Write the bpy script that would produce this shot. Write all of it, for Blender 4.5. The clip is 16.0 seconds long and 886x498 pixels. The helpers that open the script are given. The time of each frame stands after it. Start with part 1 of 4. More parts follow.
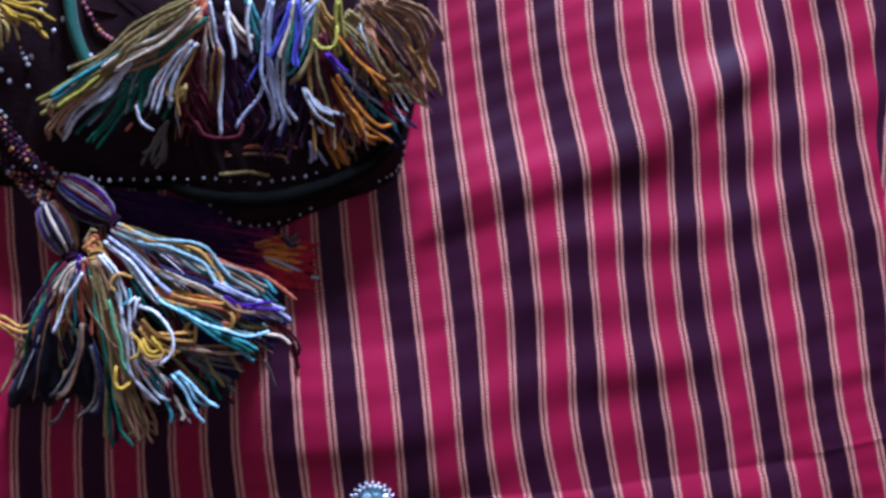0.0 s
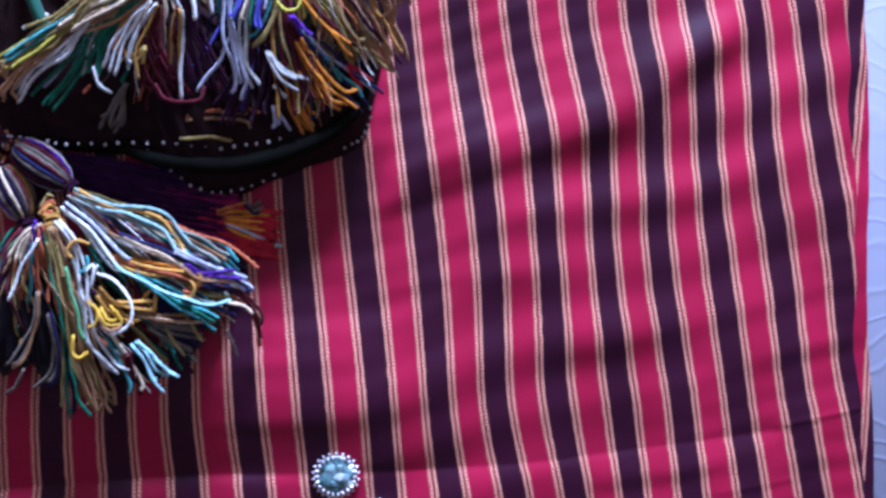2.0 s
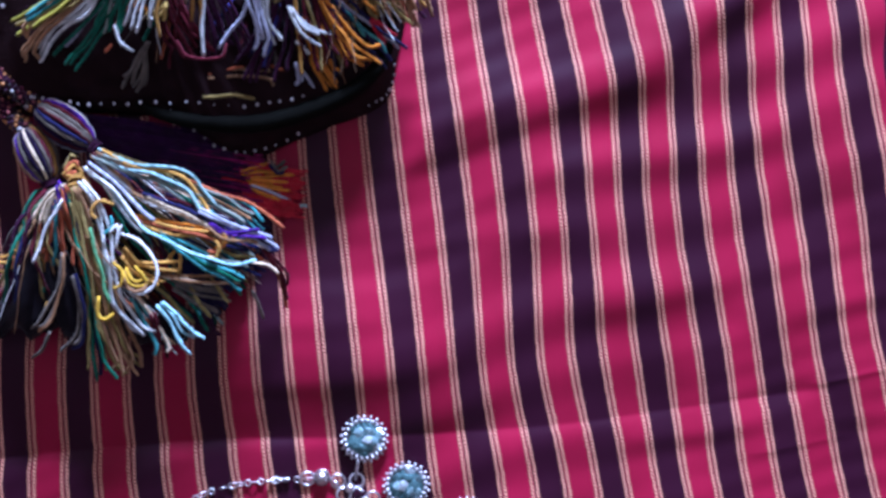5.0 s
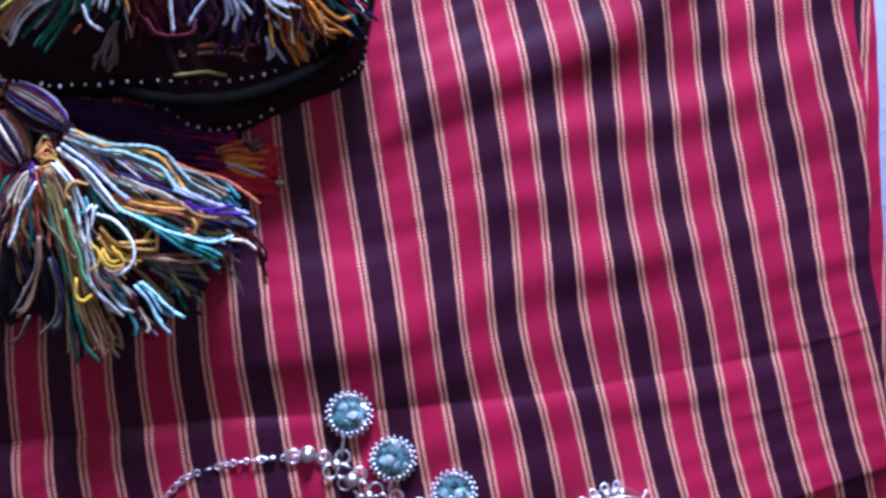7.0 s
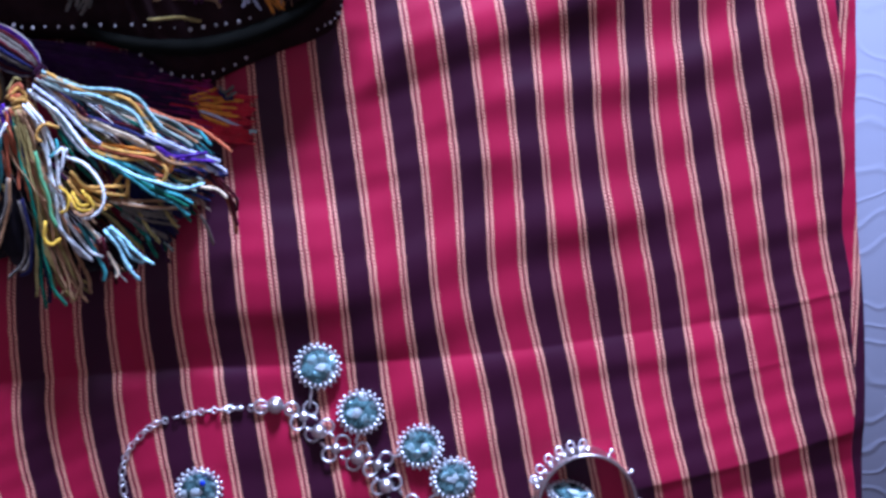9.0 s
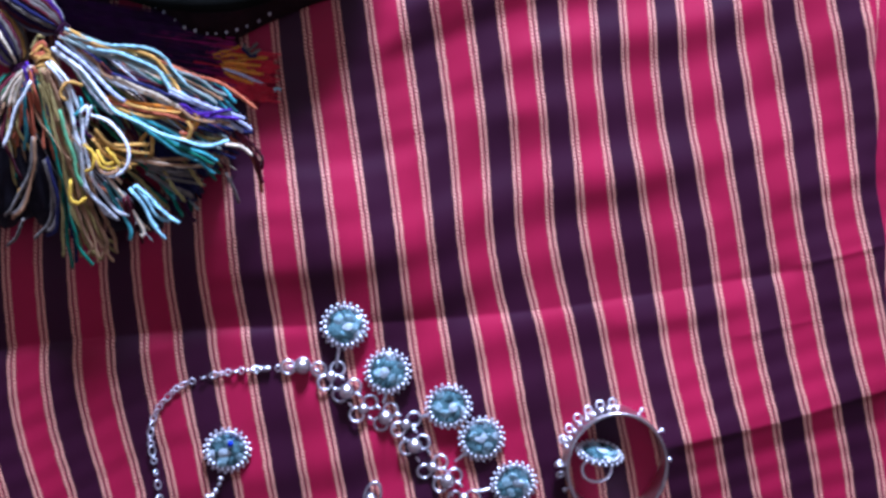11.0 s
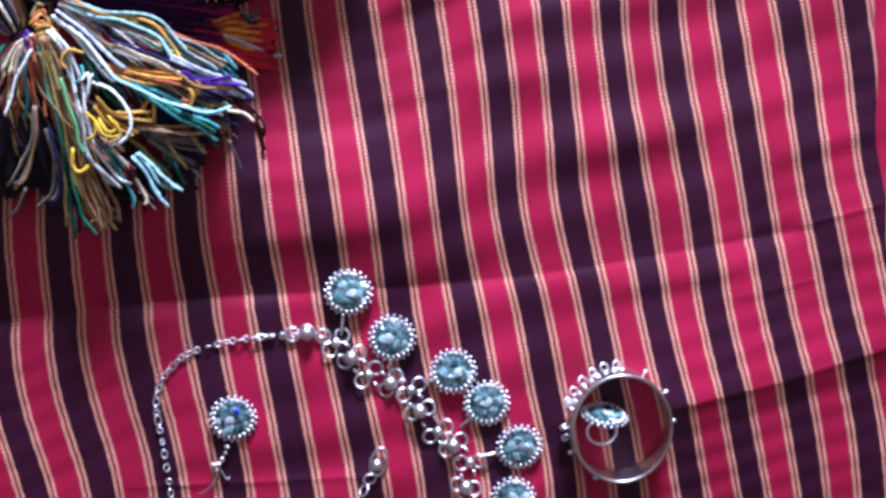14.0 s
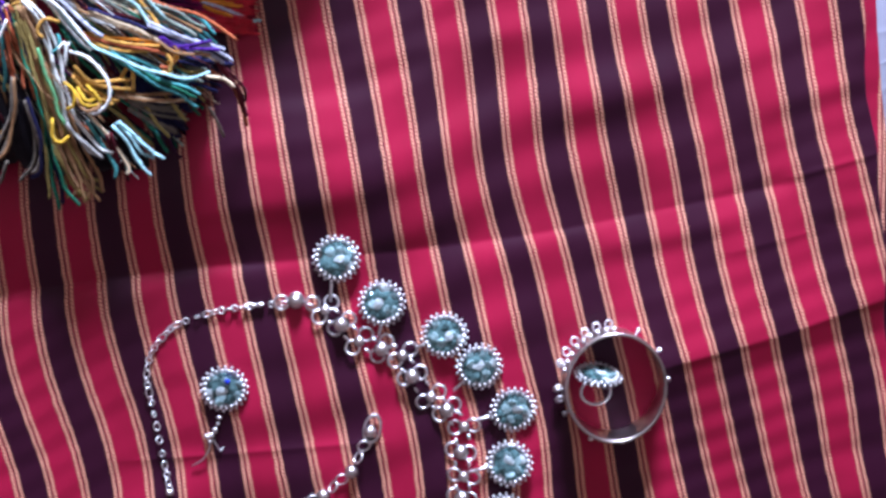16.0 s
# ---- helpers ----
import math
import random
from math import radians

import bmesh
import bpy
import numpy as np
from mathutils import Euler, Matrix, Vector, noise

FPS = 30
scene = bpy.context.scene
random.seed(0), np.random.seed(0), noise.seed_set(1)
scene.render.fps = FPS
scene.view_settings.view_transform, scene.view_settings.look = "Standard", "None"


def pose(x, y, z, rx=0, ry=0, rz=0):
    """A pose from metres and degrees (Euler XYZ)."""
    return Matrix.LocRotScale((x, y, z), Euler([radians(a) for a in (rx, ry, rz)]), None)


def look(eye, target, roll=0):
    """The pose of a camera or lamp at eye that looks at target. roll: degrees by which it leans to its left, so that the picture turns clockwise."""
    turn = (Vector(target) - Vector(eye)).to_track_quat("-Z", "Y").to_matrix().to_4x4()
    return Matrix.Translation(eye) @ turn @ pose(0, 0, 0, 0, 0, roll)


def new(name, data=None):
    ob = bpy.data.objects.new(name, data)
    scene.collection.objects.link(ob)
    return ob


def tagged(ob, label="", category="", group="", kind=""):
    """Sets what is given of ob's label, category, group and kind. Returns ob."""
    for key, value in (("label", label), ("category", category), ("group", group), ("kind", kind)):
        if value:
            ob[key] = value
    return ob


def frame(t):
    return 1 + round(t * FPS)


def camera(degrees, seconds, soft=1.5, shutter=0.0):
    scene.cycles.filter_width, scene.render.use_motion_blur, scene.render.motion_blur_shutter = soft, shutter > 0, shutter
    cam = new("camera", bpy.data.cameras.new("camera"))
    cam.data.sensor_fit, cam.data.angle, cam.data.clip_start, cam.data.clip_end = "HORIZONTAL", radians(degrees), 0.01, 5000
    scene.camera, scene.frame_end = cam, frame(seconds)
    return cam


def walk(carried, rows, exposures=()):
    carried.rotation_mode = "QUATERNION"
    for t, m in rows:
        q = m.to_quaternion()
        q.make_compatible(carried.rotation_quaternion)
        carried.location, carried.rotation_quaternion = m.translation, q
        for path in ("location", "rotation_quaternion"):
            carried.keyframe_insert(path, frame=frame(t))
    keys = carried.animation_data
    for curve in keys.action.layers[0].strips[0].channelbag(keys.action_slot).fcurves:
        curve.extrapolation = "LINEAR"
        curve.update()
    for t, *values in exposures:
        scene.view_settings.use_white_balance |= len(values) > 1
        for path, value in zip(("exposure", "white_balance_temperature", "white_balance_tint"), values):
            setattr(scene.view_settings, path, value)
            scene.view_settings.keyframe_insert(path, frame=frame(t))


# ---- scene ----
cam = camera(43.3, 16.0, 3.2)
EXPOSURES = [(0.0, -0.55, 4920, 26), (0.6, -0.48, 4910, 26), (1.2, -0.10, 4900, 26), (9.5, -0.15, 4880, 25), (12.0, 0.12, 4950, 23), (14.0, 0.15, 5400, 21), (16.0, 0.15, 5680, 20)]
PATH = [
    (0.0, 0.0138, 0.2062, 0.7099, -3.24, -2.0, 4.2),
    (0.5, 0.0147, 0.206, 0.7065, -4.01, -2.04, 4.47),
    (1.0, 0.0184, 0.2048, 0.6989, -4.92, -2.24, 5.17),
    (1.5, 0.019, 0.2043, 0.6969, -5.85, -3.36, 4.71),
    (2.0, 0.0185, 0.2044, 0.6985, -4.75, -3.36, 4.69),
    (2.5, 0.0178, 0.2049, 0.7006, -4.53, -3.7, 4.97),
    (3.0, 0.0192, 0.2047, 0.6982, -4.83, -3.34, 5.07),
    (3.5, 0.008, 0.2008, 0.6911, -5.5, -2.77, 5.21),
    (6.0, 0.0287, 0.1754, 0.6907, -4.9, -1.95, 2.27),
    (6.5, 0.0288, 0.1725, 0.6909, -5.04, -2.48, 1.77),
    (7.0, 0.0296, 0.1645, 0.6918, -4.87, -2.62, 1.97),
    (7.5, 0.0347, 0.1569, 0.6919, -5.45, -2.39, 2.12),
    (8.0, 0.0389, 0.1584, 0.6928, -5.23, -2.71, 1.96),
    (8.5, 0.043, 0.1491, 0.6918, -5.65, -2.88, 3.39),
    (9.0, 0.043, 0.1513, 0.6933, -6.11, -2.85, 3.49),
    (9.5, 0.0418, 0.1481, 0.6896, -6.54, -2.49, 3.82),
    (12.0, 0.0444, 0.1293, 0.6883, -7.09, -1.56, 2.46),
    (12.5, 0.0457, 0.1254, 0.6905, -6.83, -1.66, 2.83),
    (13.0, 0.0399, 0.1228, 0.6915, -6.71, -1.67, 2.71),
    (13.5, 0.0394, 0.1235, 0.6912, -7.6, -1.82, 2.94),
    (14.0, 0.0353, 0.1225, 0.6911, -7.67, -2.25, 2.15),
    (14.5, 0.0339, 0.1156, 0.6906, -7.86, -2.47, 1.71),
    (15.0, 0.035, 0.1115, 0.6882, -8.37, -2.01, 1.16),
    (15.5, 0.0401, 0.1075, 0.6843, -8.52, -1.92, 0.39),
    (16.0, 0.0492, 0.1065, 0.6878, -8.21, -1.99, 0.47),
]
walk(cam, [(t, pose(*p)) for t, *p in PATH], EXPOSURES)

# ---- light ----
world = bpy.data.worlds.new("sky")
scene.world = world
world.use_nodes = True
_n = world.node_tree.nodes
_sky = _n.new("ShaderNodeTexSky")
_sky.sky_type, _sky.sun_disc = "NISHITA", False
_sky.sun_elevation, _sky.sun_rotation = radians(30), radians(20)
world.node_tree.links.new(_sky.outputs[0], _n["Background"].inputs[0])
_n["Background"].inputs[1].default_value = 0.1

WINDOW = (0.16, 2.31, 0.75)          # middle of the window's opening
lamp = new("window_daylight", bpy.data.lights.new("window_daylight", "AREA"))
lamp.data.shape, lamp.data.size, lamp.data.size_y = "RECTANGLE", 0.47, 0.47
lamp.data.energy, lamp.data.color = 176.0, (0.84, 0.88, 1.0)
lamp.matrix_world = look(WINDOW, (0.05, 0.1, 0.0))


# ---- materials ----
def mat(name, colour=(0.5, 0.5, 0.5), rough=0.6, metal=0.0, vary=0.0, scale=40.0, bump=0.0, bump_scale=400.0, sheen=0.0, bump_dist=0.001):
    """A principled surface with colour variation at two scales and fine relief."""
    m = bpy.data.materials.new(name)
    m.use_nodes = True
    nt = m.node_tree
    b = nt.nodes["Principled BSDF"]
    b.inputs["Base Color"].default_value = (*colour, 1)
    b.inputs["Roughness"].default_value = rough
    b.inputs["Metallic"].default_value = metal
    if sheen:
        b.inputs["Sheen Weight"].default_value = sheen
        b.inputs["Sheen Roughness"].default_value = 0.4
    co = nt.nodes.new("ShaderNodeTexCoord")
    if vary:
        big = nt.nodes.new("ShaderNodeTexNoise")
        big.inputs["Scale"].default_value, big.inputs["Detail"].default_value = scale, 6
        nt.links.new(co.outputs["Object"], big.inputs["Vector"])
        info = nt.nodes.new("ShaderNodeObjectInfo")
        add = nt.nodes.new("ShaderNodeMath")
        add.operation = "MULTIPLY_ADD"
        add.inputs[1].default_value = 0.35
        nt.links.new(info.outputs["Random"], add.inputs[0])
        nt.links.new(big.outputs["Fac"], add.inputs[2])
        ramp = nt.nodes.new("ShaderNodeMapRange")
        ramp.inputs["From Min"].default_value, ramp.inputs["From Max"].default_value = 0.35, 1.0
        ramp.inputs["To Min"].default_value, ramp.inputs["To Max"].default_value = 1 - vary, 1 + vary
        nt.links.new(add.outputs[0], ramp.inputs["Value"])
        mul = nt.nodes.new("ShaderNodeVectorMath")
        mul.operation = "SCALE"
        mul.inputs[0].default_value = colour
        nt.links.new(ramp.outputs[0], mul.inputs["Scale"])
        nt.links.new(mul.outputs[0], b.inputs["Base Color"])
    if bump:
        fine = nt.nodes.new("ShaderNodeTexNoise")
        fine.inputs["Scale"].default_value, fine.inputs["Detail"].default_value = bump_scale, 3
        nt.links.new(co.outputs["Object"], fine.inputs["Vector"])
        bm_ = nt.nodes.new("ShaderNodeBump")
        bm_.inputs["Strength"].default_value, bm_.inputs["Distance"].default_value = bump, bump_dist
        nt.links.new(fine.outputs["Fac"], bm_.inputs["Height"])
        nt.links.new(bm_.outputs["Normal"], b.inputs["Normal"])
    return m


def striped_weave():
    """Crimson and plum stripes with twin braided cream lines between them. The first UV axis counts the cream lines, the second runs
    along them in metres."""
    m = bpy.data.materials.new("striped_weave")
    m.use_nodes = True
    nt = m.node_tree
    b = nt.nodes["Principled BSDF"]

    def op(kind, a, c=None, d=None):
        n = nt.nodes.new("ShaderNodeMath")
        n.operation = kind
        for i, v in enumerate((a, c, d)):
            if v is None:
                continue
            if isinstance(v, (int, float)):
                n.inputs[i].default_value = v
            else:
                nt.links.new(v, n.inputs[i])
        return n.outputs[0]

    def mix(f, a, c):
        n = nt.nodes.new("ShaderNodeMix")
        n.data_type = "RGBA"
        for s, v in ((n.inputs[0], f), (n.inputs[6], a), (n.inputs[7], c)):
            if isinstance(v, tuple):
                s.default_value = (*v, 1)
            elif isinstance(v, (int, float)):
                s.default_value = v
            else:
                nt.links.new(v, s)
        return n.outputs[2]

    def soft(v, lo, hi):
        n = nt.nodes.new("ShaderNodeMapRange")
        n.interpolation_type = "SMOOTHSTEP"
        n.inputs["From Min"].default_value, n.inputs["From Max"].default_value = lo, hi
        nt.links.new(v, n.inputs["Value"])
        return n.outputs[0]

    uv = nt.nodes.new("ShaderNodeUVMap")
    uv.uv_map = "weave"
    sep = nt.nodes.new("ShaderNodeSeparateXYZ")
    nt.links.new(uv.outputs[0], sep.inputs[0])
    k, v = sep.outputs[0], sep.outputs[1]
    # threads wander a little
    wob = nt.nodes.new("ShaderNodeTexNoise")
    wob.noise_dimensions = "2D"
    wob.inputs["Scale"].default_value = 1.0
    scl = nt.nodes.new("ShaderNodeCombineXYZ")
    nt.links.new(op("MULTIPLY", k, 2.0), scl.inputs[0])
    nt.links.new(op("MULTIPLY", v, 160.0), scl.inputs[1])
    nt.links.new(scl.outputs[0], wob.inputs["Vector"])
    k = op("ADD", k, op("MULTIPLY", op("SUBTRACT", wob.outputs["Fac"], 0.5), 0.05))
    near = op("SUBTRACT", op("FRACT", op("ADD", k, 0.5)), 0.5)          # -0.5 to 0.5 about a cream line
    away = op("ABSOLUTE", near)
    dark = op("GREATER_THAN", op("SINE", op("MULTIPLY", k, math.pi)), 0.0)
    # slow and fine variation of the dye
    n1 = nt.nodes.new("ShaderNodeTexNoise")
    co = nt.nodes.new("ShaderNodeTexCoord")
    n1.inputs["Scale"].default_value, n1.inputs["Detail"].default_value = 14.0, 5
    nt.links.new(co.outputs["Object"], n1.inputs["Vector"])
    weft = op("MULTIPLY_ADD", op("SINE", op("MULTIPLY", v, 2 * math.pi / 0.0011)), 0.06, 0.94)
    warp = op("MULTIPLY_ADD", op("SINE", op("MULTIPLY", k, 2 * math.pi * 18)), 0.05, 0.95)
    tone = op("MULTIPLY", op("MULTIPLY", weft, warp), op("MULTIPLY_ADD", n1.outputs["Fac"], 0.5, 0.75))
    red = mix(n1.outputs["Fac"], RED_A, RED_B)
    ground = mix(dark, red, PLUM)
    # the two braided lines, with a chain-stitch slant
    line = op("SUBTRACT", 1.0, soft(op("ABSOLUTE", op("SUBTRACT", away, 0.080)), 0.036, 0.062))
    slant = op("MULTIPLY_ADD", near, 26.0, op("MULTIPLY", v, 2 * math.pi / 0.0024))
    stitch = soft(op("SINE", slant), -0.9, 0.0)
    thread = mix(stitch, CREAM_B, CREAM_A)
    colour = mix(line, ground, thread)
    s = nt.nodes.new("ShaderNodeVectorMath")
    s.operation = "SCALE"
    nt.links.new(colour, s.inputs[0])
    nt.links.new(tone, s.inputs["Scale"])
    nt.links.new(s.outputs[0], b.inputs["Base Color"])
    b.inputs["Roughness"].default_value = 0.5
    b.inputs["Sheen Weight"].default_value = 0.02
    b.inputs["Sheen Roughness"].default_value = 0.35
    b.inputs["Specular IOR Level"].default_value = 0.24
    height = op("ADD", op("MULTIPLY", line, op("MULTIPLY_ADD", stitch, 0.6, 0.4)), op("MULTIPLY", op("ADD", weft, warp), 0.8))
    bu = nt.nodes.new("ShaderNodeBump")
    bu.inputs["Strength"].default_value, bu.inputs["Distance"].default_value = 0.5, 0.0004
    nt.links.new(height, bu.inputs["Height"])
    nt.links.new(bu.outputs["Normal"], b.inputs["Normal"])
    return m


RED_A, RED_B, PLUM = (0.36, 0.0065, 0.042), (0.47, 0.012, 0.064), (0.040, 0.0035, 0.020)
CREAM_A, CREAM_B = (0.96, 0.47, 0.31), (0.24, 0.045, 0.035)
WEAVE = striped_weave()
SILVER = mat("silver", (0.90, 0.91, 0.93), 0.38, 1.0, 0.2, 300, 0.15, 900)
PEARL = mat("silver_bead", (0.82, 0.78, 0.76), 0.36, 1.0, 0.15, 300, 0.1, 900)
STEEL = mat("dark_silver", (0.30, 0.31, 0.33), 0.35, 1.0, 0.4, 300, 0.2, 900)
CRYSTAL = mat("crystal", (0.12, 0.24, 0.25), 0.12, 0.35, 0.85, 240, 0.0)
# paler copies of the crystal: bright facets and highlights put into their colour
PALE = mat("pale_crystal", (0.36, 0.56, 0.58), 0.12, 0.35, 0.6, 240, 0.0)
GLINT = mat("glint_crystal", (0.62, 0.74, 0.76), 0.10, 0.2, 0.2, 200, 0.0)
SAPPHIRE = mat("blue_crystal", (0.02, 0.04, 0.45), 0.1, 0.2, 0.3, 200)


# ---- mesh helpers ----
def part(name, bm, material, parent=None, label="", smooth=True):
    me = bpy.data.meshes.new(name)
    bm.to_mesh(me)
    bm.free()
    if smooth:
        for p in me.polygons:
            p.use_smooth = True
    me.materials.append(material)
    ob = new(name, me)
    ob.parent = parent
    return tagged(ob, label)


def shared(name, me, parent, m):
    ob = new(name, me)
    ob.parent = parent
    ob.matrix_local = m
    return ob


def as_mesh(name, bm, material, smooth=True):
    me = bpy.data.meshes.new(name)
    bm.to_mesh(me)
    bm.free()
    for p in me.polygons:
        p.use_smooth = smooth
    me.materials.append(material)
    return me


def box(bm, x0, x1, y0, y1, z0, z1):
    bmesh.ops.create_cube(bm, size=1, matrix=Matrix.LocRotScale(((x0 + x1) / 2, (y0 + y1) / 2, (z0 + z1) / 2), None, (x1 - x0, y1 - y0, z1 - z0)))


def ball(bm, c, r, u=12, v=8, squash=(1, 1, 1)):
    bmesh.ops.create_uvsphere(bm, u_segments=u, v_segments=v, radius=1, matrix=Matrix.LocRotScale(c, None, [r * s for s in squash]))


def hoop(bm, c, R, r, m=None, n=20, k=6, sx=1.0, sy=1.0):
    """A round-wire ring of radius R about the axis z of the pose m."""
    m = m or Matrix.Identity(4)
    rows = []
    for i in range(n):
        a = 2 * math.pi * i / n
        rows.append([bm.verts.new(Vector(c) + m.to_3x3() @ Vector(((R + r * math.cos(b)) * math.cos(a) * sx, (R + r * math.cos(b)) * math.sin(a) * sy, r * math.sin(b))))
                     for b in (2 * math.pi * j / k for j in range(k))])
    for i in range(n):
        for j in range(k):
            bm.faces.new((rows[i][j], rows[(i + 1) % n][j], rows[(i + 1) % n][(j + 1) % k], rows[i][(j + 1) % k]))


def glide(pts, n):
    """n points on a smooth curve through pts."""
    pts = [Vector(p) for p in pts]
    if len(pts) == 2:
        return [pts[0].lerp(pts[1], i / (n - 1)) for i in range(n)]
    ext = [2 * pts[0] - pts[1], *pts, 2 * pts[-1] - pts[-2]]
    out = []
    for i in range(n):
        s = i / (n - 1) * (len(pts) - 1)
        j = min(int(s), len(pts) - 2)
        f = s - j
        a, b, c, d = ext[j:j + 4]
        out.append(0.5 * (2 * b + (c - a) * f + (2 * a - 5 * b + 4 * c - d) * f * f + (3 * b - a - 3 * c + d) * f ** 3))
    return out


def tube(bm, pts, radius, k=6):
    """A closed tube along pts; radius is a number or one for each point."""
    rad = radius if isinstance(radius, (list, tuple)) else [radius] * len(pts)
    rows, up = [], Vector((0.1, 0.2, 1))
    for i, p in enumerate(pts):
        d = (pts[min(i + 1, len(pts) - 1)] - pts[max(i - 1, 0)]).normalized()
        s = d.cross(up)
        if s.length < 1e-4:
            s = d.cross(Vector((1, 0, 0)))
        s.normalize()
        u = s.cross(d)
        rows.append([bm.verts.new(p + rad[i] * (math.cos(a) * s + math.sin(a) * u)) for a in (2 * math.pi * j / k for j in range(k))])
    for a, b in zip(rows, rows[1:]):
        for j in range(k):
            bm.faces.new((a[j], a[(j + 1) % k], b[(j + 1) % k], b[j]))
    bm.faces.new(rows[0][::-1])
    bm.faces.new(rows[-1])


# ---- room and table ----
TABLE_Z = -0.004
# unseen room: its dull warm tones are chosen for the bounced light
CEILING = mat("ceiling_paint", (0.32, 0.27, 0.24), 0.8, 0, 0.05, 3, 0.2, 200)
WALL = mat("wall_paint", (0.18, 0.135, 0.115), 0.8, 0, 0.06, 3, 0.2, 200)
FLOOR = mat("floor_wood", (0.22, 0.13, 0.08), 0.5, 0, 0.3, 8, 0.2, 80)
X_W, X_E, Y_S, Y_N, Z_F, Z_C = -1.9, 2.1, -2.2, 2.3, -0.76, 1.9


def slab(name, x0, x1, y0, y1, z0, z1, material):
    bm = bmesh.new()
    box(bm, x0, x1, y0, y1, z0, z1)
    return tagged(part(name, bm, material, smooth=False), kind="structure")


slab("floor", X_W - 0.1, X_E + 0.1, Y_S - 0.1, Y_N + 0.1, Z_F - 0.1, Z_F, FLOOR)
slab("ceiling", X_W - 0.1, X_E + 0.1, Y_S - 0.1, Y_N + 0.1, Z_C, Z_C + 0.1, CEILING)
slab("wall_west", X_W - 0.1, X_W, Y_S, Y_N, Z_F, Z_C, WALL)
slab("wall_east", X_E, X_E + 0.1, Y_S, Y_N, Z_F, Z_C, WALL)
slab("wall_south", X_W - 0.1, X_E + 0.1, Y_S - 0.1, Y_S, Z_F, Z_C, WALL)
# the window wall: four butted pieces round the opening, one mesh
bm = bmesh.new()
wx0, wx1, wz0, wz1 = WINDOW[0] - 0.35, WINDOW[0] + 0.35, WINDOW[2] - 0.35, WINDOW[2] + 0.35
for x0, x1, z0, z1 in ((X_W - 0.1, wx0, Z_F, Z_C), (wx1, X_E + 0.1, Z_F, Z_C), (wx0, wx1, Z_F, wz0), (wx0, wx1, wz1, Z_C)):
    box(bm, x0, x1, Y_N, Y_N + 0.1, z0, z1)
tagged(part("wall_north", bm, WALL, smooth=False), kind="structure")


def linen():
    """White embossed table cover with faint curling relief."""
    m = mat("embossed_cover", (0.33, 0.35, 0.44), 0.5, 0, 0.05, 6)
    nt = m.node_tree
    b = nt.nodes["Principled BSDF"]
    co = nt.nodes.new("ShaderNodeTexCoord")
    w = nt.nodes.new("ShaderNodeTexWave")
    w.wave_type = "RINGS"
    w.inputs["Scale"].default_value, w.inputs["Distortion"].default_value = 16.0, 9.0
    w.inputs["Detail"].default_value, w.inputs["Detail Scale"].default_value = 1.0, 1.6
    nt.links.new(co.outputs["Object"], w.inputs["Vector"])
    pw = nt.nodes.new("ShaderNodeMath")
    pw.operation = "POWER"
    pw.inputs[1].default_value = 10.0
    nt.links.new(w.outputs["Fac"], pw.inputs[0])
    bu = nt.nodes.new("ShaderNodeBump")
    bu.inputs["Strength"].default_value, bu.inputs["Distance"].default_value = 0.25, 0.001
    nt.links.new(pw.outputs[0], bu.inputs["Height"])
    nt.links.new(bu.outputs["Normal"], b.inputs["Normal"])
    return m


table = tagged(new("table"), "table under a white embossed table cover", "table")
bm = bmesh.new()
box(bm, -0.75, 0.75, -0.55, 0.65, TABLE_Z - 0.035, TABLE_Z)
bmesh.ops.bevel(bm, geom=bm.edges[:], offset=0.004, segments=2, affect="EDGES")
part("table_cover", bm, linen(), table, "white embossed table cover")
for x in (-0.68, 0.68):
    for y in (-0.48, 0.58):
        bm = bmesh.new()
        box(bm, x - 0.03, x + 0.03, y - 0.03, y + 0.03, Z_F, TABLE_Z - 0.035)
        part("leg", bm, FLOOR, table)

# ---- the striped cloth ----
BASE = [-0.6532, 49.5465, 27.3379, 15.2711, 22.0377, -115.1683]
DRIFT = [
    [0.019, 3.193, -0.103, 0.011, 0.004, 0.018, 0.022, 0.004, 0.008, 0.003],
    [-0.007, 0.02, 0.004, -0.065, -0.054, 0.006, 0.012, -0.003, 0.01, 0.015],
    [0.087, 0.055, -0.018, -0.032, -0.048, -0.011, -0.008, -0.006, -0.017, -0.001],
    [-0.017, 0.004, -0.025, -0.01, -0.015, 0.004, 0.003, 0, 0.013, 0.009],
    [-0.023, 0.025, 0.028, -0.039, 0.032, -0.013, -0.004, 0.006, 0.011, 0.003],
    [0.01, -0.035, 0.002, -0.027, -0.052, 0.006, -0.017, 0.006, -0.015, 0],
    [-0.012, 0.007, 0.01, 0.015, 0.001, -0.01, 0.002, -0.011, 0, -0.005],
    [0.013, 0.004, -0.008, -0.005, 0.008, -0.004, -0.019, 0.003, 0.006, 0.003],
]
CX0, CX1, CY0, CY1 = -0.20, 0.36, -0.18, 0.30


def lines(x, y):
    """How many cream lines lie between the origin and (x, y)."""
    xc, yc = np.clip(x, -0.30, 0.44), np.clip(y, -0.24, 0.40)
    u, v = (xc - CX0) / (CX1 - CX0), (yc - CY0) / (CY1 - CY0)
    k = BASE[0] + BASE[1] * x + BASE[2] * y + BASE[3] * xc * yc + BASE[4] * yc ** 2 + BASE[5] * yc ** 3
    for i, row in enumerate(DRIFT):
        for j, a in enumerate(row):
            k = k + a * np.cos(np.pi * i * u) * np.cos(np.pi * j * v)
    return k


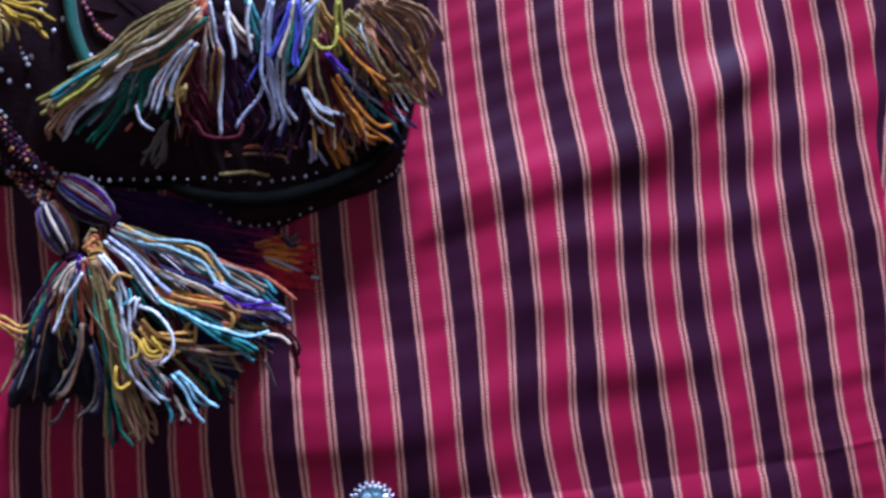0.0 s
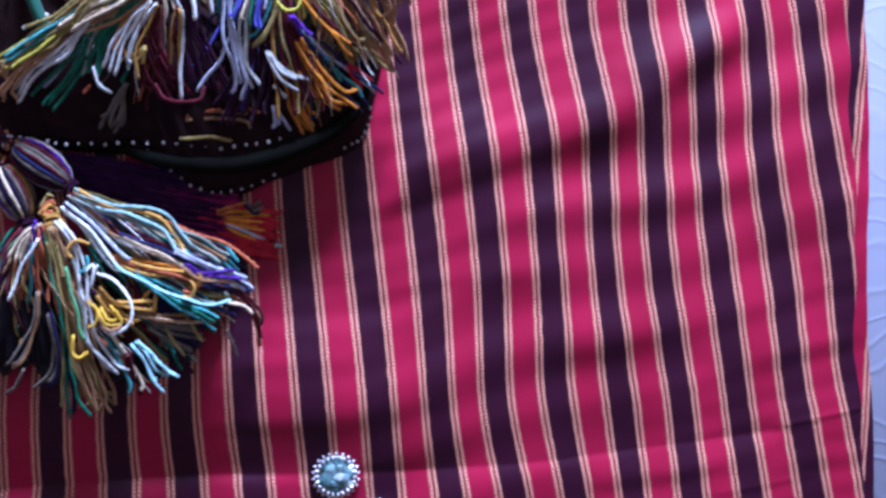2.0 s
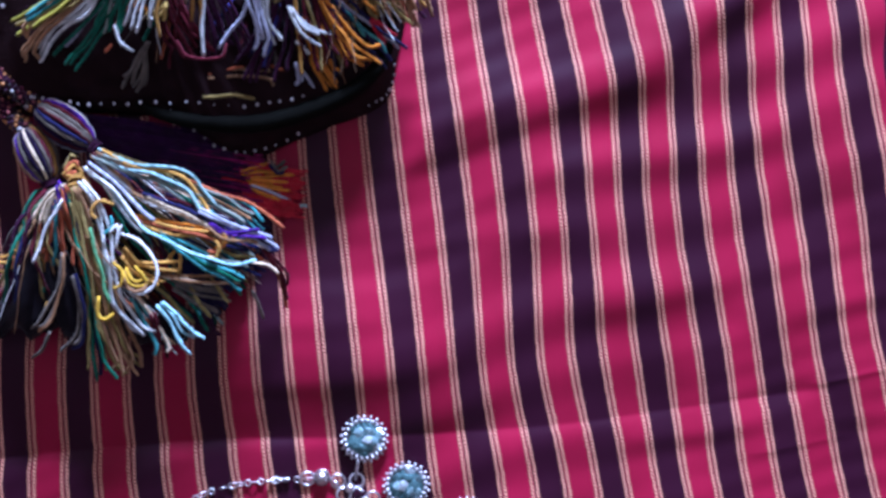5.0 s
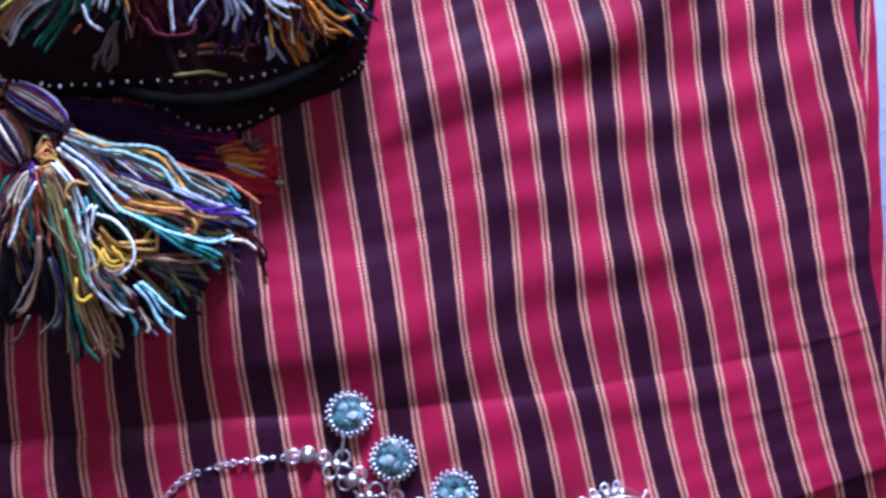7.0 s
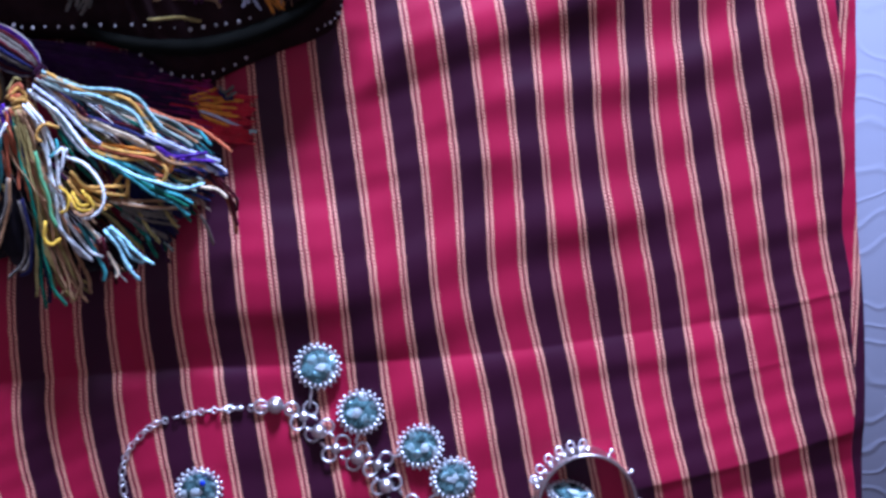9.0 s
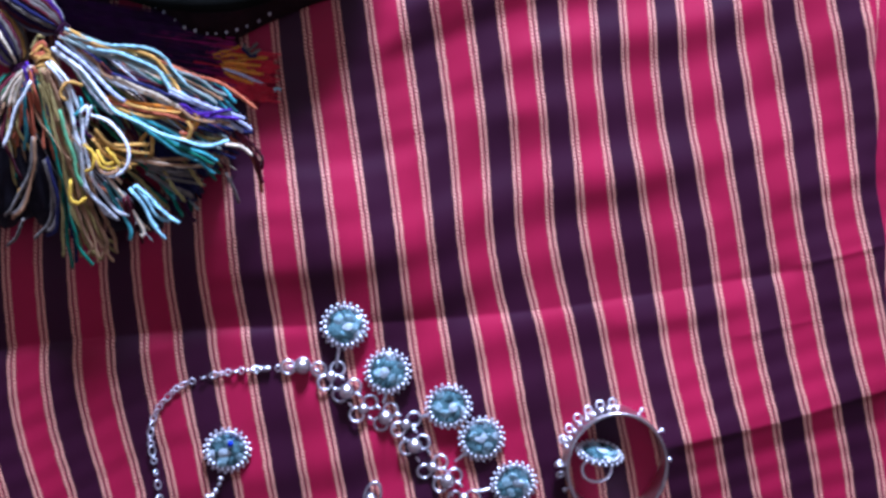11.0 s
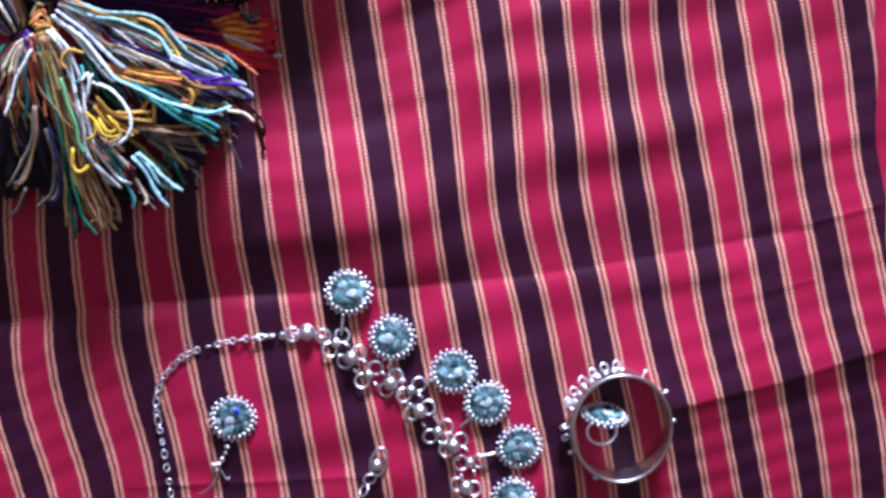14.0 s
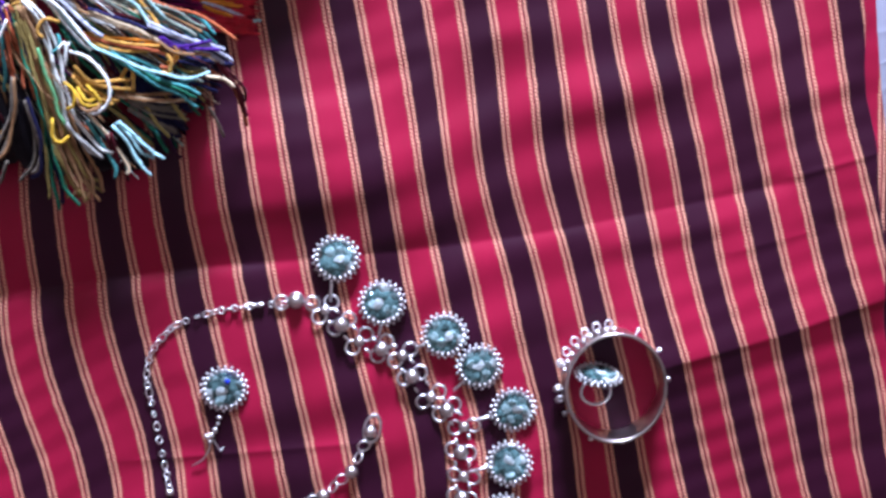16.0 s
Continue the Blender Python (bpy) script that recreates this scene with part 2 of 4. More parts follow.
# folds: points along the crest, height, width above and below it, how softly its ends die away, and whether it is a sharp crease
FOLD_HEIGHT = 1.0
FOLDS = (
    (((0.02, 0.175), (0.10, 0.219), (0.167, 0.248), (0.21, 0.283), (0.25, 0.318)), 0.0062, 0.026, 0.021, 0.04),
    (((-0.32, -0.040), (-0.19, -0.021), (-0.11, -0.009), (-0.035, -0.001), (0.07, 0.009), (0.15, 0.021), (0.214, 0.034), (0.29, 0.050)), -0.0027, 0.018, 0.009, 0.04, True),
    (((-0.34, -0.044), (-0.19, -0.021), (-0.11, -0.009), (-0.035, -0.001)), -0.0024, 0.020, 0.006, 0.05, True),
    (((0.205, -0.069), (0.232, -0.060), (0.257, -0.053), (0.31, -0.036), (0.36, -0.020)), 0.0070, 0.090, 0.036, 0.04, True),
    (((0.205, -0.069), (0.232, -0.060), (0.257, -0.053), (0.31, -0.036), (0.36, -0.020)), 0.0020, 0.014, 0.007, 0.04, True),
    (((0.17, 0.010), (0.241, 0.022), (0.32, 0.040)), 0.0009, 0.009, 0.008, 0.03),
    (((0.012, 0.121), (0.122, 0.144)), 0.0015, 0.013, 0.010, 0.04),
    (((0.05, 0.050), (0.10, 0.072), (0.134, 0.086), (0.22, 0.118)), 0.0015, 0.020, 0.015, 0.05),
    (((0.29, 0.054), (0.345, 0.070)), 0.0014, 0.005, 0.004, 0.02, True),
    (((0.255, 0.007), (0.28, 0.014), (0.31, 0.022)), 0.0012, 0.008, 0.006, 0.03, True),
    (((-0.12, -0.128), (-0.06, -0.123), (0.03, -0.116)), 0.0012, 0.005, 0.004, 0.04, True),
    (((0.24, 0.095), (0.33, 0.115)), 0.0012, 0.012, 0.010, 0.03),
    (((-0.15, 0.038), (-0.10, 0.042), (0.00, 0.050), (0.07, 0.060)), 0.0090, 0.060, 0.034, 0.10),
    (((0.10, 0.176), (0.19, 0.190), (0.25, 0.21)), 0.0013, 0.012, 0.014, 0.04),
)


def rise(x, y):
    """The height of the cloth over the table's plane."""
    h = 0.0012 * np.sin(31 * x + 17 * y + 1.0) * np.sin(23 * y - 11 * x) + 0.0007 * np.sin(70 * y + 21 * x) * np.sin(37 * x - 15 * y)
    bend = y - 0.32 * x + 0.006 * np.sin(29 * x + 1.3)
    swell = 0.5 + 0.5 * np.sin(13 * x - 9 * y + 0.6)
    h = h + 0.0008 * swell * np.sin(2 * np.pi * bend / 0.044 + 0.8) + 0.00022 * (1 - swell) * np.sin(2 * np.pi * bend / 0.019 + 2.0 * np.sin(21 * x))
    for crest, high, above, below, ends, *creased in FOLDS:
        c = np.array(crest)
        yc = np.polyval(np.polyfit(c[:, 0], c[:, 1], min(len(c) - 1, 5)), np.clip(x, c[0, 0], c[-1, 0]))
        d = y - yc
        w = np.where(d > 0, above, below)
        e = np.clip((x - c[0, 0]) / ends + 0.5, 0, 1) * np.clip((c[-1, 0] - x) / ends + 0.5, 0, 1)
        shape = np.exp(0.06 - np.sqrt((d / w) ** 2 + 0.0036)) if creased else np.exp(-(d / w) ** 2)
        h = h + FOLD_HEIGHT * high * shape * e * e * (3 - 2 * e)
    return h


def hem(y):
    """Where the cloth's folded edge runs."""
    return 0.3225 - 0.137 * (y - 0.19) + 0.0012 * np.sin(40 * y) + 0.001 * np.sin(90 * y + 1)


def sheet(name, x_edge, lift, count, curl, ny=860, nx=420, y0=-0.42, y1=0.56, x_west=-0.52):
    """A lying sheet of the striped cloth, its east edge rolled down onto what lies below."""
    ys = np.linspace(y0, y1, ny)
    grid = np.zeros((ny, nx + 7, 3))
    ks = np.zeros((ny, nx + 7, 2))
    for i, y in enumerate(ys):
        e = x_edge(y)
        xs = np.concatenate([x_west + (e - x_west) * np.linspace(0, 1, nx), np.full(7, e)])
        yy = np.full_like(xs, y)
        z = rise(xs, yy) * (1 if curl else 0.2) + lift
        a = np.linspace(0, math.pi * 0.75, 8)[1:]
        xx = xs.copy()
        xx[nx:] = e + curl * np.sin(a)
        z[nx:] = z[nx - 1] - curl * (1 - np.cos(a))
        grid[i] = np.stack([xx, yy, z], 1)
        run = xs.copy()
        run[nx:] = e + curl * a
        ks[i, :, 0] = count(run, yy)
        ks[i, :, 1] = y
    n = nx + 7
    faces = [(i * n + j, i * n + j + 1, (i + 1) * n + j + 1, (i + 1) * n + j) for i in range(ny - 1) for j in range(n - 1)]
    me = bpy.data.meshes.new(name)
    me.from_pydata(grid.reshape(-1, 3).tolist(), [], faces)
    uv = me.uv_layers.new(name="weave")
    idx = np.zeros(len(me.loops), dtype=np.int32)
    me.loops.foreach_get("vertex_index", idx)
    uv.data.foreach_set("uv", ks.reshape(-1, 2)[idx].astype(np.float32).ravel())
    me.polygons.foreach_set("use_smooth", [True] * len(me.polygons))
    me.materials.append(WEAVE)
    return new(name, me)


cloth = tagged(new("striped_cloth"), "crimson and plum striped woven cloth, wrinkled and folded double", "cloth")
top = sheet("upper_layer", hem, 0.004, lines, 0.0018)
top.parent = cloth
low = sheet("lower_layer", lambda y: 0.3345 - 0.125 * (y - 0.19) + 0.0014 * np.sin(30 * y + 0.3), -0.0005, lambda x, y: -15.84 + 51.17 * x + 1.47 * y, 0.001, 200, 120, x_west=0.1)
low.parent = cloth

# ---- jewellery ----
def ground(x, y):
    return float(rise(np.array([x]), np.array([y]))[0]) + 0.004


random.seed(4)
# shared small pieces
_b = bmesh.new(); ball(_b, (0, 0, 0), 0.00120, 8, 6, (0.85, 1.35, 0.9)); GRAIN = as_mesh("grain", _b, SILVER)
_b = bmesh.new(); ball(_b, (0, 0, 0), 0.00105, 8, 6); TIP = as_mesh("tip", _b, SILVER)
STONES = []
for _i in range(5):
    _b = bmesh.new()
    bmesh.ops.create_icosphere(_b, subdivisions=1, radius=0.0038, matrix=Matrix.Diagonal((1.0, 0.75 + 0.12 * _i, 0.36, 1)))
    for _v in _b.verts:
        _v.co *= random.uniform(0.8, 1.15)
    STONES.append(as_mesh("stone", _b, GLINT if _i == 4 else PALE if _i > 1 else CRYSTAL, False))


def medallion(parent, x, y, z, seed, blue=False, R=0.0142, name="medallion"):
    """A round pendant: a saucer, a rim of grains and tips, and a bed of cut stones."""
    rnd = random.Random(seed)
    bm = bmesh.new()
    rings = []
    for r, h in ((0.0, 0.0012), (0.0080, 0.0012), (0.0105, 0.0016), (0.0122, 0.0022), (0.0130, 0.0012), (0.0128, -0.0006), (0.0, -0.0008)):
        rings.append([bm.verts.new((r * math.cos(a), r * math.sin(a), h)) for a in (2 * math.pi * i / 32 for i in range(32))] if r else [bm.verts.new((0, 0, h))])
    for a, b in zip(rings, rings[1:]):
        for i in range(32):
            j = (i + 1) % 32
            if len(a) == 1:
                bm.faces.new((a[0], b[i], b[j]))
            elif len(b) == 1:
                bm.faces.new((a[i], b[0], a[j]))
            else:
                bm.faces.new((a[i], b[i], b[j], a[j]))
    bmesh.ops.recalc_face_normals(bm, faces=bm.faces[:])
    base = part(name, bm, STEEL, parent)
    base.matrix_local = pose(x, y, z, rnd.uniform(-6, 6), rnd.uniform(-6, 6), rnd.uniform(0, 360))
    n = 22
    for i in range(n):
        a = 360 / n * i
        shared("grain", GRAIN, base, pose(0, 0, 0, 0, 0, a) @ pose(0, 0.0121, 0.0026))
        shared("tip", TIP, base, pose(0, 0, 0, 0, 0, a + 360 / n / 2) @ pose(0, 0.0144, 0.0010))
    gem = bmesh.new()
    bmesh.ops.create_icosphere(gem, subdivisions=2, radius=1)
    for v in gem.verts:
        f = rnd.uniform(0.84, 1.12)
        v.co = Vector((v.co.x * 0.0108 * f, v.co.y * 0.0108 * f, max(v.co.z, -0.1) * 0.0030 * rnd.uniform(0.7, 1.15)))
    part("crystal", gem, CRYSTAL, base, "", False).matrix_local = pose(0, 0, 0.0012)
    spots = [(0.0020, rnd.uniform(100, 260))] + [(0.0052, 72 * i + rnd.uniform(-20, 20)) for i in range(5)] + [(0.0085, 60 * i + rnd.uniform(-15, 15)) for i in range(6)]
    for i, (r, a) in enumerate(spots):
        shared("stone", STONES[4 if i in (0, 8) else rnd.randrange(4)], base, pose(r * math.cos(radians(a)), r * math.sin(radians(a)), 0.0036 - 22 * r * r,
               rnd.uniform(-25, 25), rnd.uniform(-25, 25), rnd.uniform(0, 360)))
    if blue:
        b2 = bmesh.new()
        bmesh.ops.create_icosphere(b2, subdivisions=1, radius=0.0022)
        part("blue_stone", b2, SAPPHIRE, base, "deep blue cut stone", False).matrix_local = pose(0.006, -0.002, 0.0050)
    return base


necklace = tagged(new("necklace"), "silver necklace with crystal medallions laid in a curve on the cloth", "necklace")
MEDALLIONS = ((0.008, 0.002), (0.036, -0.026), (0.075, -0.046), (0.097, -0.066), (0.119, -0.094), (0.117, -0.129), (0.114, -0.163))
for i, (x, y) in enumerate(MEDALLIONS):
    medallion(necklace, x, y, ground(x, y) + 0.002, 10 + i)


def link(parent, x, y, R=0.0042, r=0.0007, tilt=(0, 0, 0), sx=1.0, z=0.0, name="link"):
    bm = bmesh.new()
    hoop(bm, (0, 0, 0), R, r, n=18, k=6, sx=sx)
    o = part(name, bm, SILVER, parent)
    o.matrix_local = pose(x, y, ground(x, y) + 0.001 + z, *tilt)
    return o


def bead(parent, x, y, r, z=0.0):
    bm = bmesh.new()
    ball(bm, (0, 0, 0), r, 16, 10, (1, 1, 0.85))
    o = part("bead", bm, PEARL, parent)
    o.matrix_local = pose(x, y, ground(x, y) + r * 0.8 + z, 0, 0, 0)
    hoop_bm = bmesh.new()
    hoop(hoop_bm, (0, 0, 0), r * 1.06, r * 0.14, n=18, k=5)
    part("collar", hoop_bm, STEEL, o)
    return o


# the braid: large and small beads in turn, with wire rings on both sides
BIG = ((-0.017, -0.024), (0.011, -0.039), (0.036, -0.055), (0.055, -0.072), (0.077, -0.094), (0.086, -0.121), (0.087, -0.151), (0.083, -0.180))
SMALL = ((0.001, -0.030), (0.022, -0.050), (0.049, -0.059), (0.067, -0.086), (0.088, -0.105), (0.088, -0.137), (0.086, -0.166))
rnd = random.Random(9)
for i, (x, y) in enumerate(BIG):
    bead(necklace, x, y, 0.0042, 0.0012)
for i, (x, y) in enumerate(SMALL):
    bead(necklace, x, y, 0.0030, 0.0008)
chainway = [p for pair in zip(BIG, SMALL) for p in pair] + [BIG[-1]]
for i, (x, y) in enumerate(chainway):
    a, b = chainway[max(i - 1, 0)], chainway[min(i + 1, len(chainway) - 1)]
    d = Vector((b[0] - a[0], b[1] - a[1], 0)).normalized()
    s = Vector((-d.y, d.x, 0))
    for side in ((-1, 1) if i else (0,)):
        off = 0.0058 if i % 2 else 0.0052
        p = Vector((x, y, 0)) + s * side * off + d * (0.0012 * side)
        link(necklace, p.x, p.y, 0.0044, 0.00088, (rnd.uniform(-16, 16), rnd.uniform(-16, 16), 0), z=0.0012)
    if i + 1 < len(chainway):
        q = Vector(((x + chainway[i + 1][0]) / 2, (y + chainway[i + 1][1]) / 2, 0))
        for side in ((-1, 1) if i else (0,)):
            bm = bmesh.new()
            ball(bm, (0, 0, 0), 0.0011, 8, 6, (1, 2.1, 1))
            o = part("joint", bm, SILVER, necklace)
            o.matrix_local = pose(q.x + s.x * side * 0.0042, q.y + s.y * side * 0.0042, ground(q.x, q.y) + 0.003, 0, 0, math.degrees(math.atan2(d.y, d.x)) - 90)
for x, y in ((-0.0260, -0.0255), (-0.0070, -0.0262)):
    link(necklace, x, y, 0.0044, 0.00088, (8, 5, 0), z=0.0012)
# short stems from the braid to the medallions
for (x, y), (u, v) in (((0.004, -0.025), (0.005, -0.013)), ((0.034, -0.046), (0.036, -0.039)), ((0.058, -0.054), (0.064, -0.051)), ((0.081, -0.082), (0.088, -0.075)),
                       ((0.093, -0.101), (0.106, -0.098)), ((0.093, -0.134), (0.104, -0.130))):
    bm = bmesh.new()
    tube(bm, glide([(x, y, ground(x, y) + 0.002), ((x + u) / 2, (y + v) / 2, ground(x, y) + 0.0035), (u, v, ground(u, v) + 0.002)], 7), 0.0010, 6)
    part("stem", bm, SILVER, necklace)
# the fine chain
FINE = glide([(x, y, 0) for x, y in ((-0.098, -0.146), (-0.101, -0.131), (-0.105, -0.105), (-0.109, -0.083), (-0.110, -0.071), (-0.107, -0.058), (-0.100, -0.048), (-0.091, -0.040),
              (-0.072, -0.033), (-0.059, -0.030), (-0.046, -0.028), (-0.025, -0.026))], 34)
for i, p in enumerate(FINE):
    d = FINE[min(i + 1, 33)] - FINE[max(i - 1, 0)]
    turn = math.degrees(math.atan2(d.y, d.x))
    wide = 1.0 if i % 3 else 1.5
    o = link(necklace, p.x, p.y, 0.0023 if i % 4 == 1 else 0.0018, 0.00055, ((rnd.uniform(45, 80) if i % 2 else rnd.uniform(-15, 15)), rnd.uniform(-10, 10), turn), wide, 0.0006)
for x, y in ((-0.048, -0.0283), (-0.043, -0.0275), (-0.0385, -0.0268)):
    bm = bmesh.new()
    ball(bm, (0, 0, 0), 0.0016, 10, 8, (1.3, 0.9, 0.9))
    part("clasp", bm, SILVER, necklace).matrix_local = pose(x, y, ground(x, y) + 0.002, 0, 0, 12)
bm = bmesh.new()
ball(bm, (0, 0, 0), 0.0022, 10, 8, (1.2, 1, 0.8))
part("end_drop", bm, SILVER, necklace).matrix_local = pose(-0.098, -0.148, ground(-0.098, -0.148) + 0.002)
# its other end
OTHER = ((0.029, -0.108), (0.017, -0.134), (-0.001, -0.150), (-0.021, -0.160))
for i, (x, y) in enumerate(OTHER):
    bead(necklace, x, y, 0.0036, 0.001)
link(necklace, 0.030, -0.1065, 0.0052, 0.0008, (0, 0, 78), 1.75, 0.0015)
for (x, y), (u, v) in zip(OTHER, OTHER[1:]):
    link(necklace, x + (u - x) * 0.36, y + (v - y) * 0.36, 0.0036, 0.0007, (20, 0, 30), 1.1, 0.001)
    link(necklace, x + (u - x) * 0.66, y + (v - y) * 0.66, 0.0030, 0.0007, (-50, 10, 60), 1.2, 0.001)

# the earring
earring = tagged(new("earring"), "silver earring with a crystal medallion and wire hook", "earring")
medallion(earring, -0.062, -0.080, ground(-0.062, -0.080) + 0.002, 77, True)
for i, (x, y, r) in enumerate(((-0.0655, -0.0985, 0.0016), (-0.0665, -0.1025, 0.0014), (-0.0685, -0.107, 0.0019), (-0.0705, -0.1105, 0.0017), (-0.0735, -0.111, 0.0018), (-0.0718, -0.1145, 0.0016))):
    bm = bmesh.new()
    ball(bm, (0, 0, 0), r, 10, 8, (1.2, 0.9, 0.9))
    part("bead", bm, SILVER, earring).matrix_local = pose(x, y, ground(x, y) + r, 0, 0, 40 * i)
bm = bmesh.new()
g = ground(-0.075, -0.12)
tube(bm, glide([(-0.0735, -0.1120, g + 0.002), (-0.0720, -0.1180, g + 0.003), (-0.0765, -0.1260, g + 0.0025), (-0.0835, -0.1310, g + 0.001)], 14), 0.0005, 6)
part("hook", bm, SILVER, earring)
bm = bmesh.new()
tube(bm, glide([(-0.0700, -0.1130, g + 0.002), (-0.0660, -0.1200, g + 0.002), (-0.0640, -0.1190, g + 0.001)], 8), 0.00045, 6)
part("wire_end", bm, SILVER, earring)

# the bracelet: an oval band standing on its edge, with wire loops and studs
bracelet = tagged(new("bracelet"), "oval silver bangle standing on edge with beaded studs", "bracelet")
BCX, BCY, BRX, BRY, BH = 0.1805, -0.0755, 0.0305, 0.0338, 0.022
bz = ground(BCX, BCY)
bm = bmesh.new()
N = 64
rows = []
for dr, z in ((0.0006, 0.0), (0.0012, 0.0008), (0.0005, 0.002), (0.0005, BH - 0.002), (0.0013, BH - 0.001), (0.0010, BH + 0.0004), (-0.0006, BH + 0.0004), (-0.0008, BH - 0.001), (-0.0005, BH - 0.003), (-0.0005, 0.002), (-0.0009, 0.0008), (-0.0006, 0.0)):
    rows.append([bm.verts.new((BCX + (BRX + dr) * math.cos(a), BCY + (BRY + dr) * math.sin(a), bz + z)) for a in (2 * math.pi * i / N for i in range(N))])
for a, b in zip(rows, rows[1:] + rows[:1]):
    for i in range(N):
        bm.faces.new((a[i], a[(i + 1) % N], b[(i + 1) % N], b[i]))
bmesh.ops.recalc_face_normals(bm, faces=bm.faces[:])
part("band", bm, mat("band_silver", (0.62, 0.57, 0.55), 0.30, 1.0, 0.25, 60, 0.3, 500), bracelet)


def on_band(deg, out, z):
    a = radians(deg)
    return (BCX + (BRX + out) * math.cos(a), BCY + (BRY + out) * math.sin(a), bz + z)


for deg in (65, 35, 5, -48, -78, -112, -150, 160, 185, 210):
    stud = bmesh.new()
    ball(stud, on_band(deg, 0.0042, 0.011), 0.0016, 10, 8)
    a, b = Vector(on_band(deg, 0.0004, 0.011)), Vector(on_band(deg, 0.0042, 0.011))
    tube(stud, [a, b], 0.0009, 6)
    part("stud", stud, SILVER, bracelet)
for i, deg in enumerate((96, 109, 122, 135, 148, 160)):
    lp = bmesh.new()
    c = on_band(deg, 0.0045, 0.010)
    hoop(lp, c, 0.0025, 0.0007, pose(0, 0, 0, 15, 10 * (i % 2), deg), 14, 6)
    part("loop", lp, SILVER, bracelet)
for i in range(9):
    gl = bmesh.new()
    ball(gl, on_band(92 + 9 * i, 0.0020, 0.014), 0.0018, 10, 7, (1, 1, 1.3))
    part("grain", gl, SILVER, bracelet)
for deg in (186, 197):
    lp = bmesh.new()
    hoop(lp, on_band(deg, 0.0035, 0.006), 0.0026, 0.0008, pose(0, 0, 0, 35, 20, 0), 14, 6)
    part("loop", lp, SILVER, bracelet)

# the finger ring, lying inside the bracelet
ring = tagged(new("finger_ring"), "silver finger ring with a crystal flower head lying in the bangle", "ring")
n_dir = Vector((0.05, 0.97, 0.25)).normalized()
face = Matrix.Translation((0.170, -0.0695, ground(0.17, -0.07) + 0.0145)) @ n_dir.to_track_quat("Z", "Y").to_matrix().to_4x4()
head = medallion(ring, 0, 0, 0, 55, name="flower_head")
head.matrix_local = face
shank = bmesh.new()
hoop(shank, face @ Vector((0, 0, -0.0108)), 0.0092, 0.0009, face @ pose(0, 0, 0, 90, 0, 0), 28, 8)
part("shank", shank, SILVER, ring)

# ---- tasselled cap ----
random.seed(12)
YARN = {}
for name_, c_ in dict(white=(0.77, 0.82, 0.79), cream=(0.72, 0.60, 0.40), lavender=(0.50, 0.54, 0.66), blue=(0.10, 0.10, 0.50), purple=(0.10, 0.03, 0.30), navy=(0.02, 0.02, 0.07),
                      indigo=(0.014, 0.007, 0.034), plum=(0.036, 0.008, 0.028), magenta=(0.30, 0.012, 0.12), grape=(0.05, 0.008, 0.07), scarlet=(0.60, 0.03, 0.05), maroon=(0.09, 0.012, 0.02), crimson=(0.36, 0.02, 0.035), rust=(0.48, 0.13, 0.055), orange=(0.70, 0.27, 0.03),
                      yellow=(0.68, 0.44, 0.04), ochre=(0.50, 0.28, 0.06), gold=(0.62, 0.45, 0.12), greengold=(0.46, 0.44, 0.06), olive=(0.32, 0.25, 0.08), brown=(0.40, 0.23, 0.11),
                      green=(0.12, 0.32, 0.14), darkgreen=(0.025, 0.17, 0.10), teal=(0.08, 0.32, 0.32), paleteal=(0.36, 0.58, 0.56), cyan=(0.42, 0.74, 0.78), grey=(0.17, 0.15, 0.12),
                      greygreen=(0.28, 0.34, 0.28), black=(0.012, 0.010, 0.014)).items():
    YARN[name_] = mat("yarn_" + name_, c_, 0.95, 0, 0.5, 130, 0.8, 900, sheen=0.1)
    YARN[name_].node_tree.nodes["Principled BSDF"].inputs["Specular IOR Level"].default_value = 0.08
VELVET = mat("black_velvet", (0.018, 0.009, 0.010), 0.9, 0, 0.5, 60, 0.4, 500)
VELVET.node_tree.nodes["Principled BSDF"].inputs["Specular IOR Level"].default_value = 0.04
PIPING = mat("black_satin", (0.006, 0.0065, 0.005), 0.75, 0, 0.3, 60, 0.25, 600)
PIPING.node_tree.nodes["Principled BSDF"].inputs["Specular IOR Level"].default_value = 0.03
GLASS_BEAD = mat("white_glass_bead", (0.55, 0.53, 0.52), 0.25, 0, 0.25, 200)
COLOUR_BEADS = [mat("bead_" + n, c, 0.25, 0, 0.2, 200) for n, c in (("rose", (0.40, 0.12, 0.12)), ("amber", (0.5, 0.22, 0.07)), ("white", (0.60, 0.57, 0.56)), ("maroon", (0.08, 0.01, 0.025)), ("plum", (0.04, 0.012, 0.03)), ("dark", (0.02, 0.015, 0.015)))]


def ply(bm, pts, r, turns):
    """A two-ply twisted yarn along pts."""
    k, rows, up = 6, [], Vector((0.1, 0.2, 1))
    n = len(pts)
    for i, p in enumerate(pts):
        d = (pts[min(i + 1, n - 1)] - pts[max(i - 1, 0)]).normalized()
        s = d.cross(up).normalized()
        u = s.cross(d)
        tw = turns * math.pi * i / (n - 1)
        f = 0.7 if i in (0, n - 1) else 1.0
        rows.append([bm.verts.new(p + f * r * (1 + 0.22 * math.cos(2 * (a - tw))) * (math.cos(a) * s + math.sin(a) * u)) for a in (2 * math.pi * j / k for j in range(k))])
    for a, b in zip(rows, rows[1:]):
        for j in range(k):
            bm.faces.new((a[j], a[(j + 1) % k], b[(j + 1) % k], b[j]))
    bm.faces.new(rows[0][::-1])
    bm.faces.new(rows[-1])


